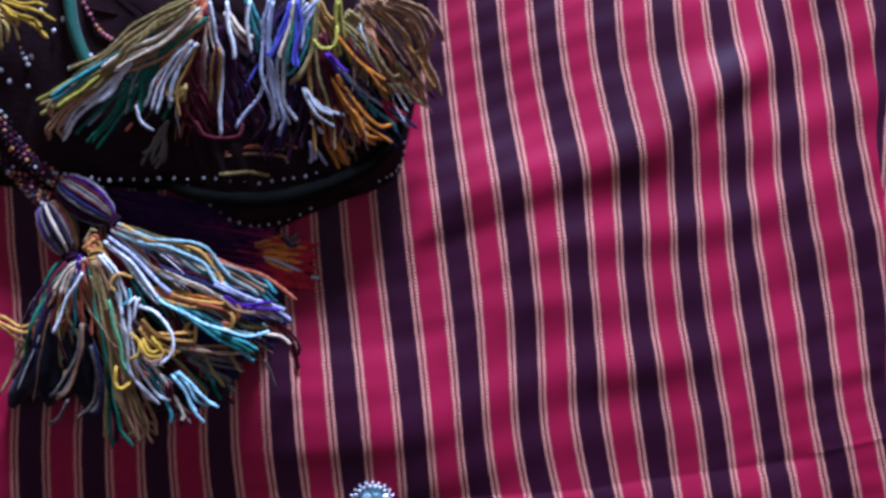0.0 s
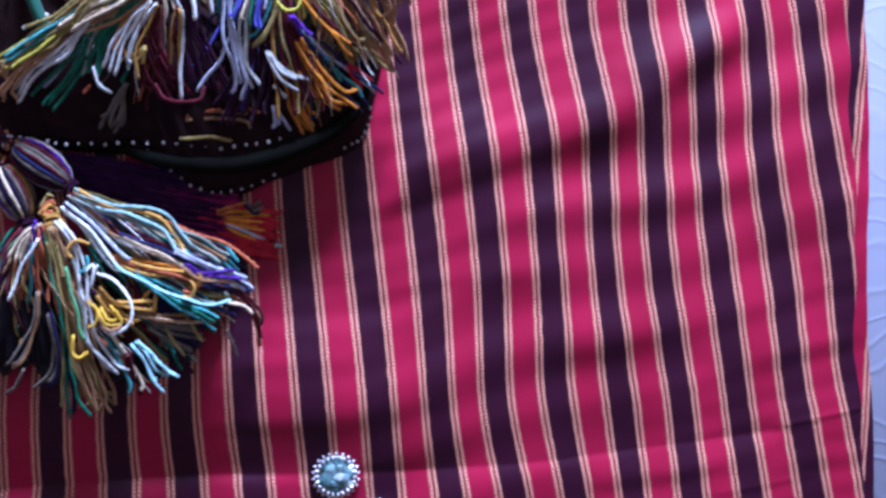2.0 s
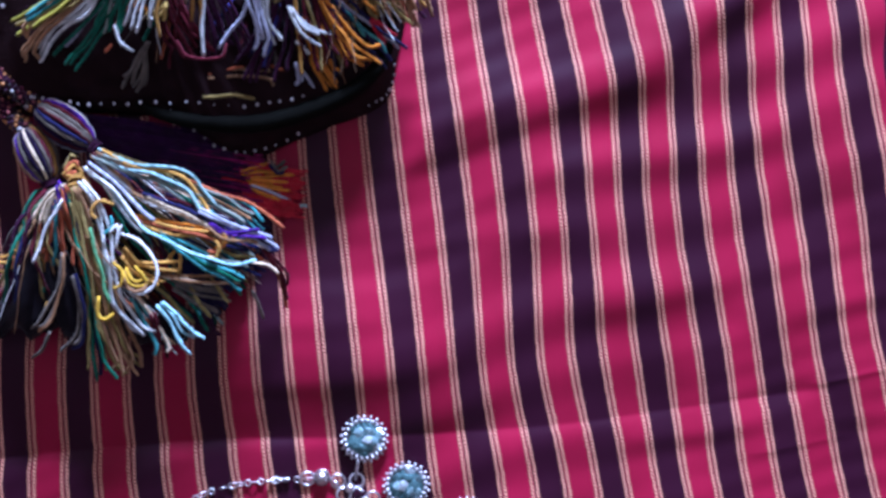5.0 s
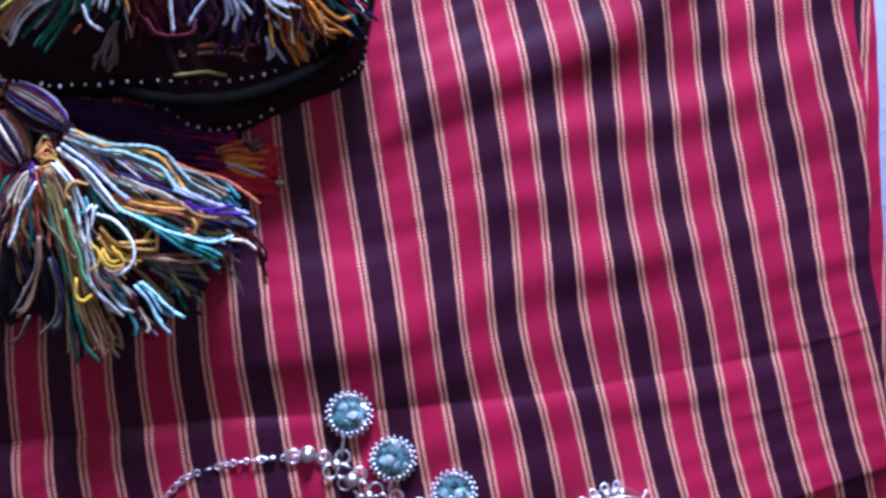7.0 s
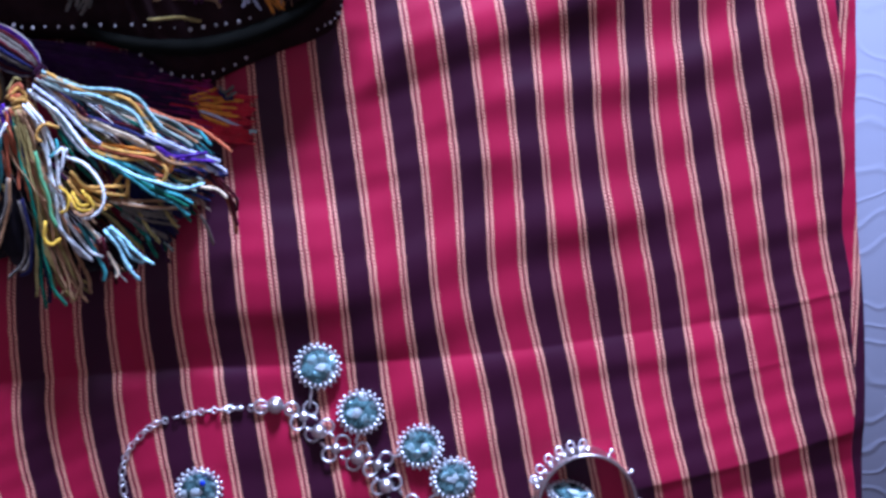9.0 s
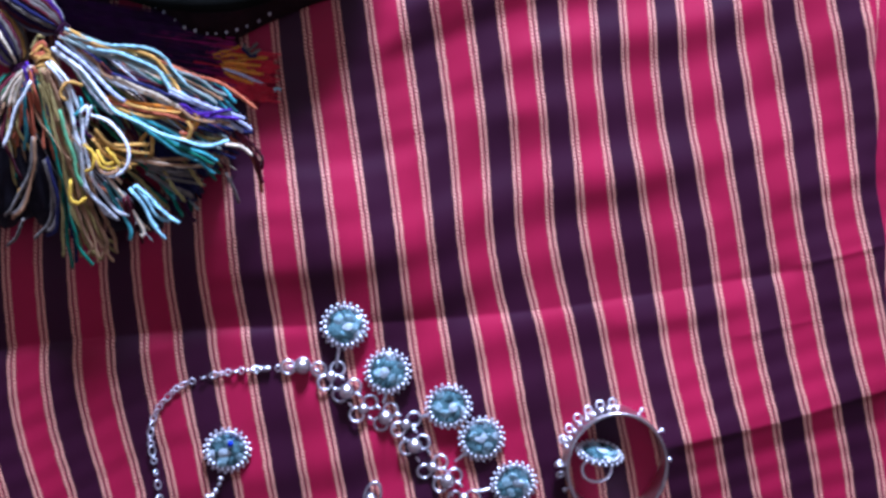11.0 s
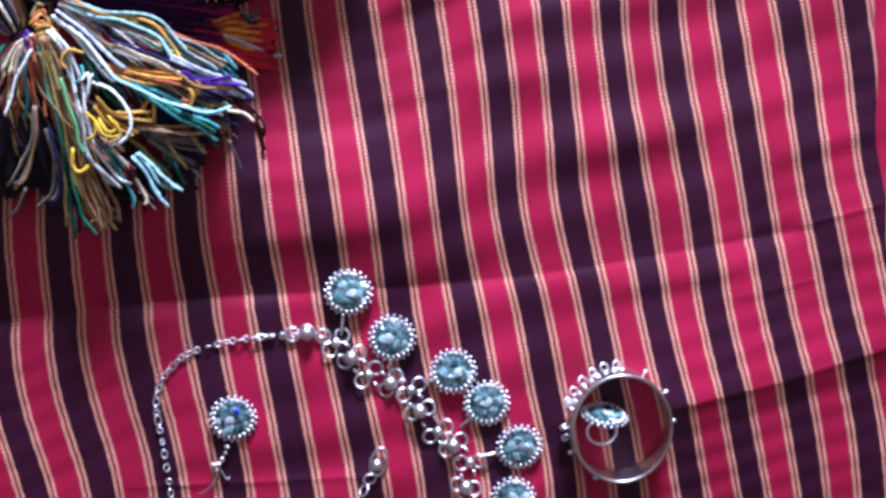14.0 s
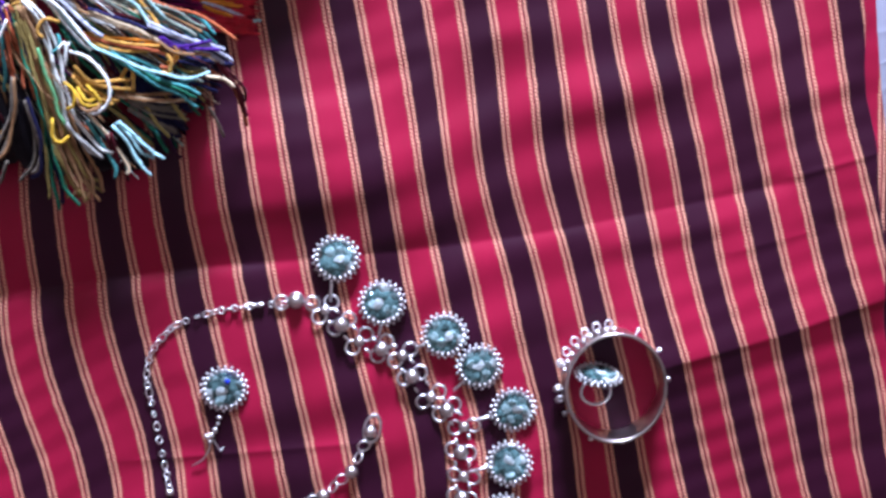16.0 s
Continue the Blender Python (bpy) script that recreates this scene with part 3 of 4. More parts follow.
MIXED = ("olive", "brown", "rust", "greygreen", "teal", "cream", "maroon", "navy", "ochre", "lavender", "darkgreen")


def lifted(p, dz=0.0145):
    """The point p raised by dz and drawn in a little, so that it keeps its place in the camera's view."""
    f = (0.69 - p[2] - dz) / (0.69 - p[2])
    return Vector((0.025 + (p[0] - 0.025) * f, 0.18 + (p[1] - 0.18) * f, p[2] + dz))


ON_CAP = set()


def yarn(tassel, colour, count, *pts, r=0.00108):
    """Strands side by side along pts, half as many again as count, unevenly spread, with odd colours among them."""
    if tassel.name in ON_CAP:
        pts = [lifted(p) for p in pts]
    strays = count if count == 1 else int(count * 1.5 + 0.5)
    for i in range(strays):
        spread = 0.0022 * (i - (strays - 1) / 2) + (random.uniform(-0.0012, 0.0012) if strays > 1 else 0)
        way = Vector(pts[-1]) - Vector(pts[0])
        side = Vector((-way.y, way.x, 0)).normalized()
        line = []
        for j, p in enumerate(pts):
            f = j / (len(pts) - 1)
            wig = Vector((random.uniform(-1, 1), random.uniform(-1, 1), random.uniform(-1, 0.6))) * (0.0012 if count > 1 else 0.0004)
            line.append(Vector(p) + side * spread * (0.45 + 1.2 * f) + wig)
        if count > 1:
            line[-1] += way.normalized() * random.uniform(-0.009, 0.002)
        length = sum((a - b).length for a, b in zip(line, line[1:]))
        n = max(10, int(length / 0.0019))
        kink, phase = random.uniform(0.0002, 0.0007), random.uniform(0, 6)
        run = [p + kink * Vector((math.sin(phase + 0.55 * q), math.cos(1.7 * phase + 0.43 * q), 0.6 * math.sin(0.37 * q))) * min(1, q / 6) for q, p in enumerate(glide(line, n))]
        bm = bmesh.new()
        ply(bm, run, r * random.uniform(0.85, 1.1), length / 0.0048)
        odd = count > 1 and random.random() < 0.15 and colour not in ("indigo", "crimson", "plum")
        part("yarn_strand", bm, YARN[random.choice(MIXED) if odd else colour], tassel)


def knob(tassel, a, b, r, colours):
    """A tassel's head: yarns wound lengthwise over a ball, tied at the neck."""
    a, b = Vector(a), Vector(b)
    ax = (b - a).normalized()
    s = ax.cross(Vector((0, 0, 1))).normalized()
    u = s.cross(ax)
    core = bmesh.new()
    tube(core, [a.lerp(b, f) for f in (0, 0.2, 0.5, 0.8, 1)], [r * f for f in (0.35, 0.75, 0.9, 0.75, 0.35)], 10)
    part("knob_core", core, YARN["navy"], tassel)
    for i in range(24):
        ang = 2 * math.pi * i / 24 + random.uniform(-0.1, 0.1)
        line = [a.lerp(b, f) + r * w * (math.cos(ang + 0.3 * f) * s + math.sin(ang + 0.3 * f) * u) for f, w in ((0, 0.3), (0.15, 0.78), (0.5, 1.0), (0.82, 0.75), (1, 0.32))]
        bm = bmesh.new()
        ply(bm, glide(line, 14), 0.00135, 8)
        part("wound_yarn", bm, YARN[random.choice(colours)], tassel)
    neck = bmesh.new()
    for f in (0.97, 1.03, 1.09):
        hoop(neck, a.lerp(b, f), r * 0.42, 0.0011, ax.to_track_quat("Z", "Y").to_matrix().to_4x4(), 14, 6)
    part("neck_binding", neck, YARN["plum"], tassel)


def fill(tassel, root, ends, z0, z1, count, colours, r=0.00105):
    """Added strands, mostly dark, that fill the body of the tassel and block light, from the root to between the two
    ends.
    """
    root, (e0, e1) = Vector(root), ends
    for i in range(count):
        f = random.random()
        end = Vector(e0).lerp(Vector(e1), f)
        reach = random.uniform(0.55, 0.98)
        tip = root.lerp(end, reach)
        tip.z = random.uniform(0.006, z1)
        mid = root.lerp(tip, 0.45) + Vector((random.uniform(-0.008, 0.008), random.uniform(-0.008, 0.008), 0))
        mid.z = random.uniform(z1 * 0.5, z0)
        yarn(tassel, random.choice(colours), 1, tuple(root), tuple(mid), tuple(tip), r=r)


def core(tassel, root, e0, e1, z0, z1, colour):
    """An added ridged wedge inside a tassel, from the root to between its ends, that fills its gaps and blocks light.
    """
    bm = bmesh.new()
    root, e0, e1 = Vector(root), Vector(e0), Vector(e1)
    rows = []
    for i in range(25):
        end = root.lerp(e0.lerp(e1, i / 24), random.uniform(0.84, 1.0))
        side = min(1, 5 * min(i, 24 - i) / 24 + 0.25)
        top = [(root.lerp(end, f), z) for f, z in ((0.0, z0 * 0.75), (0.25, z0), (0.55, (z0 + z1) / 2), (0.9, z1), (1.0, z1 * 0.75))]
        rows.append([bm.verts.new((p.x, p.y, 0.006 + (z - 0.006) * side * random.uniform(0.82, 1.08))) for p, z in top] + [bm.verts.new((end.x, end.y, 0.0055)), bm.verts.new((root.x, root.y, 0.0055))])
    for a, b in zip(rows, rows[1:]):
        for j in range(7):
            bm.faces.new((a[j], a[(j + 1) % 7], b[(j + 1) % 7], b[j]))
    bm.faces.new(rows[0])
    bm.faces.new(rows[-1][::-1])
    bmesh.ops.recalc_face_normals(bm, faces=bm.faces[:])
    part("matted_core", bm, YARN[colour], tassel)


def silk(tassel, colour, count, root0, root1, end0, end1, reach, z0, z1, r=0.0005):
    """A fan of hair-fine silk strands between two root points and two end points, as one lock."""
    bm = bmesh.new()
    for i in range(count):
        f = (i + random.random()) / count
        a, b = Vector(root0).lerp(Vector(root1), f), Vector(end0).lerp(Vector(end1), f)
        b = a.lerp(b, random.uniform(*reach))
        m = a.lerp(b, 0.5) + Vector((0, random.uniform(-0.003, 0.003), 0))
        high = random.uniform(-0.0012, 0.0012)
        tube(bm, glide([(a.x, a.y, z0 + high), (m.x, m.y, (z0 + z1) / 2 + high + 0.001), (b.x, b.y, z1 + high)], 9), r * random.uniform(0.8, 1.2), 4)
    tagged(part("silk_lock", bm, YARN[colour], tassel), kind="stuff")


def tassel_thing(label):
    return tagged(new("tassel"), label, "tassel", "tassels of the cap")


tassel_a = tassel_thing("multicoloured yarn tassel with white, teal and orange strands")
tassel_b = tassel_thing("multicoloured yarn tassel with loose olive, white and yellow strands")
tassel_c = tassel_thing("flat crimson and indigo tassel with orange tips")
tassel_d = tassel_thing("yarn tassel of white, green and olive strands on the cap")
tassel_e = tassel_thing("yarn tassel of lavender, white and blue strands")
tassel_f = tassel_thing("frayed orange and brown yarn tassel at the cap's edge")
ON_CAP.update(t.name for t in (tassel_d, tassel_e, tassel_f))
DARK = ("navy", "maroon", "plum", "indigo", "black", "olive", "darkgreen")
knob(tassel_a, (-0.192, 0.194, 0.030), (-0.161, 0.173, 0.030), 0.0105, ("cream", "purple", "navy", "grey", "greygreen", "maroon", "navy", "indigo", "lavender"))
knob(tassel_b, (-0.199, 0.180, 0.030), (-0.185, 0.151, 0.030), 0.0105, ("cream", "gold", "purple", "ochre", "grey", "maroon", "indigo"))
# navy and black wedges put the shade between strands into colour and block light
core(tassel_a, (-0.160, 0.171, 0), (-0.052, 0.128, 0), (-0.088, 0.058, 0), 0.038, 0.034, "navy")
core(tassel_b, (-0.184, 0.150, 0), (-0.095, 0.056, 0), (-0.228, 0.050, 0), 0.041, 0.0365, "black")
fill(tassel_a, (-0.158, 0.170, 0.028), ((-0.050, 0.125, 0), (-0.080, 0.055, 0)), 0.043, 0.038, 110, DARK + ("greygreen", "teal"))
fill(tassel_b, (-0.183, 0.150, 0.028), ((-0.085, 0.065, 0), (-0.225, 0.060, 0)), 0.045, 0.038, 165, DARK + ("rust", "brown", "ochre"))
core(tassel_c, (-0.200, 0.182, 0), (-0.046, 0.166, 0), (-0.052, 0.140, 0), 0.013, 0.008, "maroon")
silk(tassel_c, "scarlet", 150, (-0.150, 0.176, 0), (-0.150, 0.150, 0), (-0.036, 0.166, 0), (-0.036, 0.136, 0), (0.84, 1.0), 0.0115, 0.0085)
silk(tassel_c, "magenta", 150, (-0.160, 0.184, 0), (-0.155, 0.150, 0), (-0.046, 0.172, 0), (-0.046, 0.138, 0), (0.55, 0.86), 0.0150, 0.0110)
silk(tassel_c, "grape", 170, (-0.175, 0.192, 0), (-0.165, 0.160, 0), (-0.046, 0.180, 0), (-0.046, 0.146, 0), (0.40, 0.80), 0.0170, 0.0130)
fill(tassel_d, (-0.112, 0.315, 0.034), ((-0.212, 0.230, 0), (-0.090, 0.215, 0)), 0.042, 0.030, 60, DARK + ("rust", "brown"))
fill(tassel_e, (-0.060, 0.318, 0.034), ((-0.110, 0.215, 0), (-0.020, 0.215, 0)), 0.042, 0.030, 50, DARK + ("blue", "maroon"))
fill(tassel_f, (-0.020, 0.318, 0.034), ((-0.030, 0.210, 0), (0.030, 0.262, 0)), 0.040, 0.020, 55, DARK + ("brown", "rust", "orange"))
# loose hairs
for tas, root, ends, high in ((tassel_a, (-0.150, 0.165, 0.030), ((-0.045, 0.135, 0), (-0.075, 0.050, 0)), 0.050), (tassel_b, (-0.183, 0.145, 0.030), ((-0.080, 0.050, 0), (-0.230, 0.050, 0)), 0.052),
                              (tassel_d, (-0.112, 0.305, 0.040), ((-0.215, 0.230, 0), (-0.085, 0.210, 0)), 0.050), (tassel_f, (-0.020, 0.305, 0.040), ((-0.030, 0.205, 0), (0.034, 0.255, 0)), 0.046)):
    fill(tas, root, ends, high, high * 0.8, 26, ("cream", "grey", "white", "brown", "rust"), r=0.00032)
yarn(tassel_a, 'white', 2, (-0.155, 0.169, 0.048), (-0.138, 0.155, 0.047), (-0.125, 0.147, 0.046), (-0.104, 0.142, 0.045), (-0.084, 0.133, 0.044))
yarn(tassel_a, 'paleteal', 2, (-0.151, 0.171, 0.052), (-0.133, 0.164, 0.0504), (-0.118, 0.163, 0.0488), (-0.103, 0.158, 0.0472), (-0.093, 0.148, 0.0456), (-0.084, 0.137, 0.044))
yarn(tassel_a, 'teal', 3, (-0.102, 0.155, 0.044), (-0.086, 0.148, 0.0413), (-0.069, 0.141, 0.0387), (-0.052, 0.127, 0.036))
yarn(tassel_a, 'greygreen', 2, (-0.152, 0.169, 0.052), (-0.132, 0.161, 0.0496), (-0.113, 0.156, 0.0472), (-0.095, 0.152, 0.0448), (-0.079, 0.145, 0.0424), (-0.062, 0.136, 0.04))
yarn(tassel_a, 'purple', 2, (-0.088, 0.133, 0.048), (-0.077, 0.127, 0.046), (-0.053, 0.127, 0.044))
yarn(tassel_a, 'cream', 2, (-0.125, 0.147, 0.052), (-0.106, 0.14, 0.049), (-0.087, 0.133, 0.046), (-0.067, 0.128, 0.043), (-0.054, 0.122, 0.04))
yarn(tassel_a, 'orange', 3, (-0.132, 0.135, 0.048), (-0.112, 0.13, 0.0475), (-0.09, 0.128, 0.047), (-0.08, 0.125, 0.0466), (-0.081, 0.119, 0.0461), (-0.084, 0.119, 0.0456))
yarn(tassel_a, 'cyan', 1, (-0.157, 0.16, 0.0488), (-0.142, 0.147, 0.0488), (-0.128, 0.132, 0.0488), (-0.115, 0.123, 0.0488), (-0.092, 0.115, 0.0488), (-0.075, 0.111, 0.0488), (-0.059, 0.114, 0.0488))
yarn(tassel_a, 'white', 2, (-0.158, 0.162, 0.052), (-0.142, 0.15, 0.0507), (-0.128, 0.135, 0.0493), (-0.117, 0.123, 0.048))
yarn(tassel_a, 'teal', 3, (-0.115, 0.126, 0.048), (-0.099, 0.117, 0.0453), (-0.079, 0.108, 0.0427), (-0.066, 0.102, 0.04))
yarn(tassel_a, 'brown', 2, (-0.115, 0.102, 0.044), (-0.092, 0.1, 0.04), (-0.073, 0.101, 0.036))
yarn(tassel_a, 'grey', 3, (-0.108, 0.096, 0.04), (-0.092, 0.089, 0.036), (-0.076, 0.085, 0.032))
yarn(tassel_a, 'grey', 1, (-0.063, 0.095, 0.036), (-0.059, 0.086, 0.032), (-0.056, 0.077, 0.028))
yarn(tassel_a, 'maroon', 2, (-0.057, 0.12, 0.04), (-0.047, 0.106, 0.032), (-0.042, 0.091, 0.024))
yarn(tassel_a, 'rust', 1, (-0.061, 0.116, 0.036), (-0.049, 0.105, 0.028), (-0.044, 0.084, 0.02))
yarn(tassel_a, 'cream', 1, (-0.063, 0.112, 0.044), (-0.053, 0.111, 0.042), (-0.048, 0.106, 0.04))
yarn(tassel_a, 'lavender', 2, (-0.094, 0.141, 0.048), (-0.074, 0.132, 0.0453), (-0.057, 0.125, 0.0427), (-0.051, 0.12, 0.04))
yarn(tassel_a, 'navy', 4, (-0.154, 0.165, 0.044), (-0.128, 0.144, 0.042), (-0.104, 0.13, 0.04), (-0.077, 0.118, 0.038), (-0.054, 0.113, 0.036))
yarn(tassel_b, 'white', 2, (-0.161, 0.152, 0.052), (-0.151, 0.14, 0.0507), (-0.146, 0.121, 0.0493), (-0.143, 0.101, 0.048), (-0.139, 0.084, 0.0467), (-0.129, 0.072, 0.0453), (-0.117, 0.059, 0.044))
yarn(tassel_b, 'white', 1, (-0.142, 0.125, 0.056), (-0.138, 0.13, 0.0554), (-0.136, 0.125, 0.0549), (-0.126, 0.121, 0.0543), (-0.116, 0.11, 0.0537), (-0.115, 0.099, 0.0531), (-0.122, 0.091, 0.0526), (-0.13, 0.092, 0.052))
yarn(tassel_b, 'white', 1, (-0.138, 0.117, 0.056), (-0.137, 0.125, 0.056), (-0.135, 0.13, 0.056))
yarn(tassel_b, 'yellow', 1, (-0.14, 0.108, 0.0536), (-0.135, 0.104, 0.0531), (-0.136, 0.095, 0.0525), (-0.139, 0.092, 0.052))
yarn(tassel_b, 'yellow', 2, (-0.134, 0.105, 0.052), (-0.129, 0.096, 0.052), (-0.122, 0.096, 0.052), (-0.118, 0.103, 0.052))
yarn(tassel_b, 'yellow', 1, (-0.147, 0.088, 0.052), (-0.148, 0.078, 0.0507), (-0.144, 0.074, 0.0493), (-0.14, 0.079, 0.048))
yarn(tassel_b, 'ochre', 3, (-0.135, 0.115, 0.052), (-0.127, 0.107, 0.0493), (-0.114, 0.103, 0.0467), (-0.106, 0.101, 0.044))
yarn(tassel_b, 'ochre', 1, (-0.112, 0.109, 0.044), (-0.105, 0.117, 0.044), (-0.104, 0.103, 0.044))
yarn(tassel_b, 'cyan', 3, (-0.114, 0.085, 0.048), (-0.106, 0.077, 0.0453), (-0.1, 0.068, 0.0427), (-0.093, 0.06, 0.04))
yarn(tassel_b, 'teal', 2, (-0.129, 0.089, 0.048), (-0.119, 0.076, 0.0453), (-0.111, 0.062, 0.0427), (-0.107, 0.05, 0.04))
yarn(tassel_b, 'maroon', 2, (-0.117, 0.08, 0.048), (-0.114, 0.065, 0.042), (-0.113, 0.049, 0.036))
yarn(tassel_b, 'olive', 4, (-0.165, 0.149, 0.052), (-0.16, 0.126, 0.0488), (-0.153, 0.1, 0.0456), (-0.146, 0.073, 0.0424), (-0.139, 0.053, 0.0392), (-0.129, 0.039, 0.036))
yarn(tassel_b, 'olive', 3, (-0.163, 0.142, 0.052), (-0.159, 0.119, 0.047), (-0.153, 0.092, 0.042), (-0.15, 0.065, 0.037), (-0.147, 0.035, 0.032))
yarn(tassel_b, 'ochre', 2, (-0.167, 0.15, 0.0504), (-0.163, 0.139, 0.0468), (-0.156, 0.112, 0.0432), (-0.15, 0.086, 0.0396), (-0.143, 0.062, 0.036))
yarn(tassel_b, 'brown', 3, (-0.162, 0.149, 0.052), (-0.156, 0.133, 0.0488), (-0.15, 0.107, 0.0456), (-0.143, 0.08, 0.0424), (-0.132, 0.053, 0.0392), (-0.13, 0.037, 0.036))
yarn(tassel_b, 'rust', 3, (-0.168, 0.15, 0.052), (-0.164, 0.139, 0.0493), (-0.159, 0.119, 0.0467), (-0.155, 0.099, 0.044))
yarn(tassel_b, 'rust', 3, (-0.174, 0.138, 0.048), (-0.175, 0.118, 0.044), (-0.177, 0.104, 0.04))
yarn(tassel_b, 'green', 2, (-0.177, 0.144, 0.048), (-0.184, 0.133, 0.044), (-0.19, 0.119, 0.04))
yarn(tassel_b, 'green', 1, (-0.154, 0.127, 0.052), (-0.149, 0.107, 0.0507), (-0.145, 0.094, 0.0493), (-0.142, 0.084, 0.048))
yarn(tassel_b, 'white', 1, (-0.17, 0.142, 0.052), (-0.176, 0.131, 0.0507), (-0.182, 0.118, 0.0493), (-0.186, 0.104, 0.048))
yarn(tassel_b, 'grey', 2, (-0.17, 0.111, 0.044), (-0.173, 0.087, 0.04), (-0.183, 0.069, 0.036), (-0.19, 0.061, 0.032))
yarn(tassel_b, 'grey', 2, (-0.165, 0.099, 0.044), (-0.161, 0.078, 0.04), (-0.163, 0.06, 0.036), (-0.17, 0.049, 0.032))
yarn(tassel_b, 'grey', 1, (-0.179, 0.063, 0.036), (-0.185, 0.051, 0.032), (-0.191, 0.045, 0.028))
yarn(tassel_b, 'purple', 2, (-0.173, 0.151, 0.052), (-0.17, 0.142, 0.05), (-0.169, 0.135, 0.048))
yarn(tassel_b, 'cream', 2, (-0.17, 0.15, 0.052), (-0.18, 0.141, 0.05), (-0.186, 0.127, 0.048))
yarn(tassel_b, 'teal', 1, (-0.146, 0.124, 0.052), (-0.142, 0.128, 0.052), (-0.143, 0.134, 0.052))
yarn(tassel_b, 'ochre', 1, (-0.141, 0.141, 0.052), (-0.149, 0.142, 0.052), (-0.153, 0.135, 0.052), (-0.151, 0.132, 0.052))
yarn(tassel_e, 'brown', 2, (-0.096, 0.219, 0.026), (-0.08, 0.223, 0.0253), (-0.063, 0.223, 0.0247), (-0.053, 0.222, 0.024))
yarn(tassel_e, 'olive', 1, (-0.099, 0.206, 0.025), (-0.082, 0.208, 0.024), (-0.069, 0.208, 0.023))
yarn(tassel_d, 'maroon', 1, (-0.112, 0.236, 0.042), (-0.107, 0.229, 0.041), (-0.098, 0.226, 0.04), (-0.087, 0.23, 0.039), (-0.084, 0.237, 0.038))
yarn(tassel_b, 'rust', 3, (-0.17, 0.156, 0.0504), (-0.168, 0.16, 0.0496), (-0.165, 0.161, 0.0488), (-0.161, 0.158, 0.048))
yarn(tassel_b, 'ochre', 2, (-0.167, 0.152, 0.052), (-0.164, 0.155, 0.0509), (-0.16, 0.155, 0.0499), (-0.155, 0.149, 0.0488))
yarn(tassel_c, 'orange', 3, (-0.076, 0.16, 0.012), (-0.064, 0.163, 0.011), (-0.052, 0.16, 0.01))
yarn(tassel_c, 'orange', 4, (-0.07, 0.157, 0.013), (-0.06, 0.156, 0.0115), (-0.045, 0.154, 0.01))
yarn(tassel_c, 'grey', 2, (-0.059, 0.169, 0.013), (-0.054, 0.166, 0.0125), (-0.046, 0.169, 0.012))
yarn(tassel_c, 'crimson', 4, (-0.074, 0.15, 0.01), (-0.056, 0.148, 0.0075), (-0.042, 0.14, 0.005))
yarn(tassel_c, 'paleteal', 1, (-0.04, 0.145, 0.012), (-0.036, 0.145, 0.012))
yarn(tassel_d, 'yellow', 3, (-0.227, 0.297, 0.045), (-0.219, 0.294, 0.044), (-0.209, 0.292, 0.043), (-0.199, 0.287, 0.042))
yarn(tassel_d, 'gold', 3, (-0.231, 0.29, 0.045), (-0.224, 0.285, 0.0425), (-0.221, 0.275, 0.04))
yarn(tassel_b, 'ochre', 2, (-0.235, 0.11, 0.036), (-0.222, 0.107, 0.036), (-0.208, 0.1, 0.036), (-0.191, 0.103, 0.036))
yarn(tassel_d, 'greengold', 2, (-0.12, 0.298, 0.05), (-0.156, 0.273, 0.0433), (-0.186, 0.252, 0.0367), (-0.212, 0.237, 0.03))
yarn(tassel_d, 'olive', 3, (-0.116, 0.304, 0.055), (-0.145, 0.286, 0.05), (-0.165, 0.266, 0.045), (-0.185, 0.252, 0.04))
yarn(tassel_d, 'brown', 3, (-0.11, 0.296, 0.05), (-0.136, 0.275, 0.045), (-0.169, 0.259, 0.04), (-0.196, 0.234, 0.035), (-0.202, 0.224, 0.03))
yarn(tassel_d, 'white', 2, (-0.152, 0.267, 0.045), (-0.168, 0.249, 0.04), (-0.183, 0.24, 0.035), (-0.196, 0.221, 0.03))
yarn(tassel_d, 'darkgreen', 3, (-0.126, 0.275, 0.045), (-0.146, 0.261, 0.04), (-0.162, 0.24, 0.035), (-0.179, 0.219, 0.03))
yarn(tassel_d, 'darkgreen', 3, (-0.11, 0.296, 0.05), (-0.132, 0.278, 0.045), (-0.146, 0.261, 0.04), (-0.154, 0.238, 0.035))
yarn(tassel_d, 'white', 4, (-0.114, 0.281, 0.05), (-0.123, 0.269, 0.0467), (-0.13, 0.252, 0.0433), (-0.133, 0.239, 0.04))
yarn(tassel_d, 'white', 1, (-0.148, 0.243, 0.04), (-0.145, 0.233, 0.0375), (-0.138, 0.229, 0.035))
yarn(tassel_d, 'orange', 2, (-0.129, 0.275, 0.045), (-0.135, 0.258, 0.0425), (-0.133, 0.245, 0.04))
yarn(tassel_d, 'white', 1, (-0.106, 0.305, 0.055), (-0.102, 0.286, 0.05), (-0.098, 0.274, 0.045), (-0.099, 0.255, 0.04), (-0.098, 0.228, 0.035))
yarn(tassel_d, 'ochre', 2, (-0.1, 0.28, 0.05), (-0.103, 0.261, 0.0425), (-0.104, 0.241, 0.035))
yarn(tassel_d, 'white', 1, (-0.096, 0.306, 0.055), (-0.093, 0.287, 0.0525), (-0.09, 0.274, 0.05))
yarn(tassel_d, 'gold', 2, (-0.118, 0.256, 0.045), (-0.121, 0.25, 0.0425), (-0.127, 0.246, 0.04))
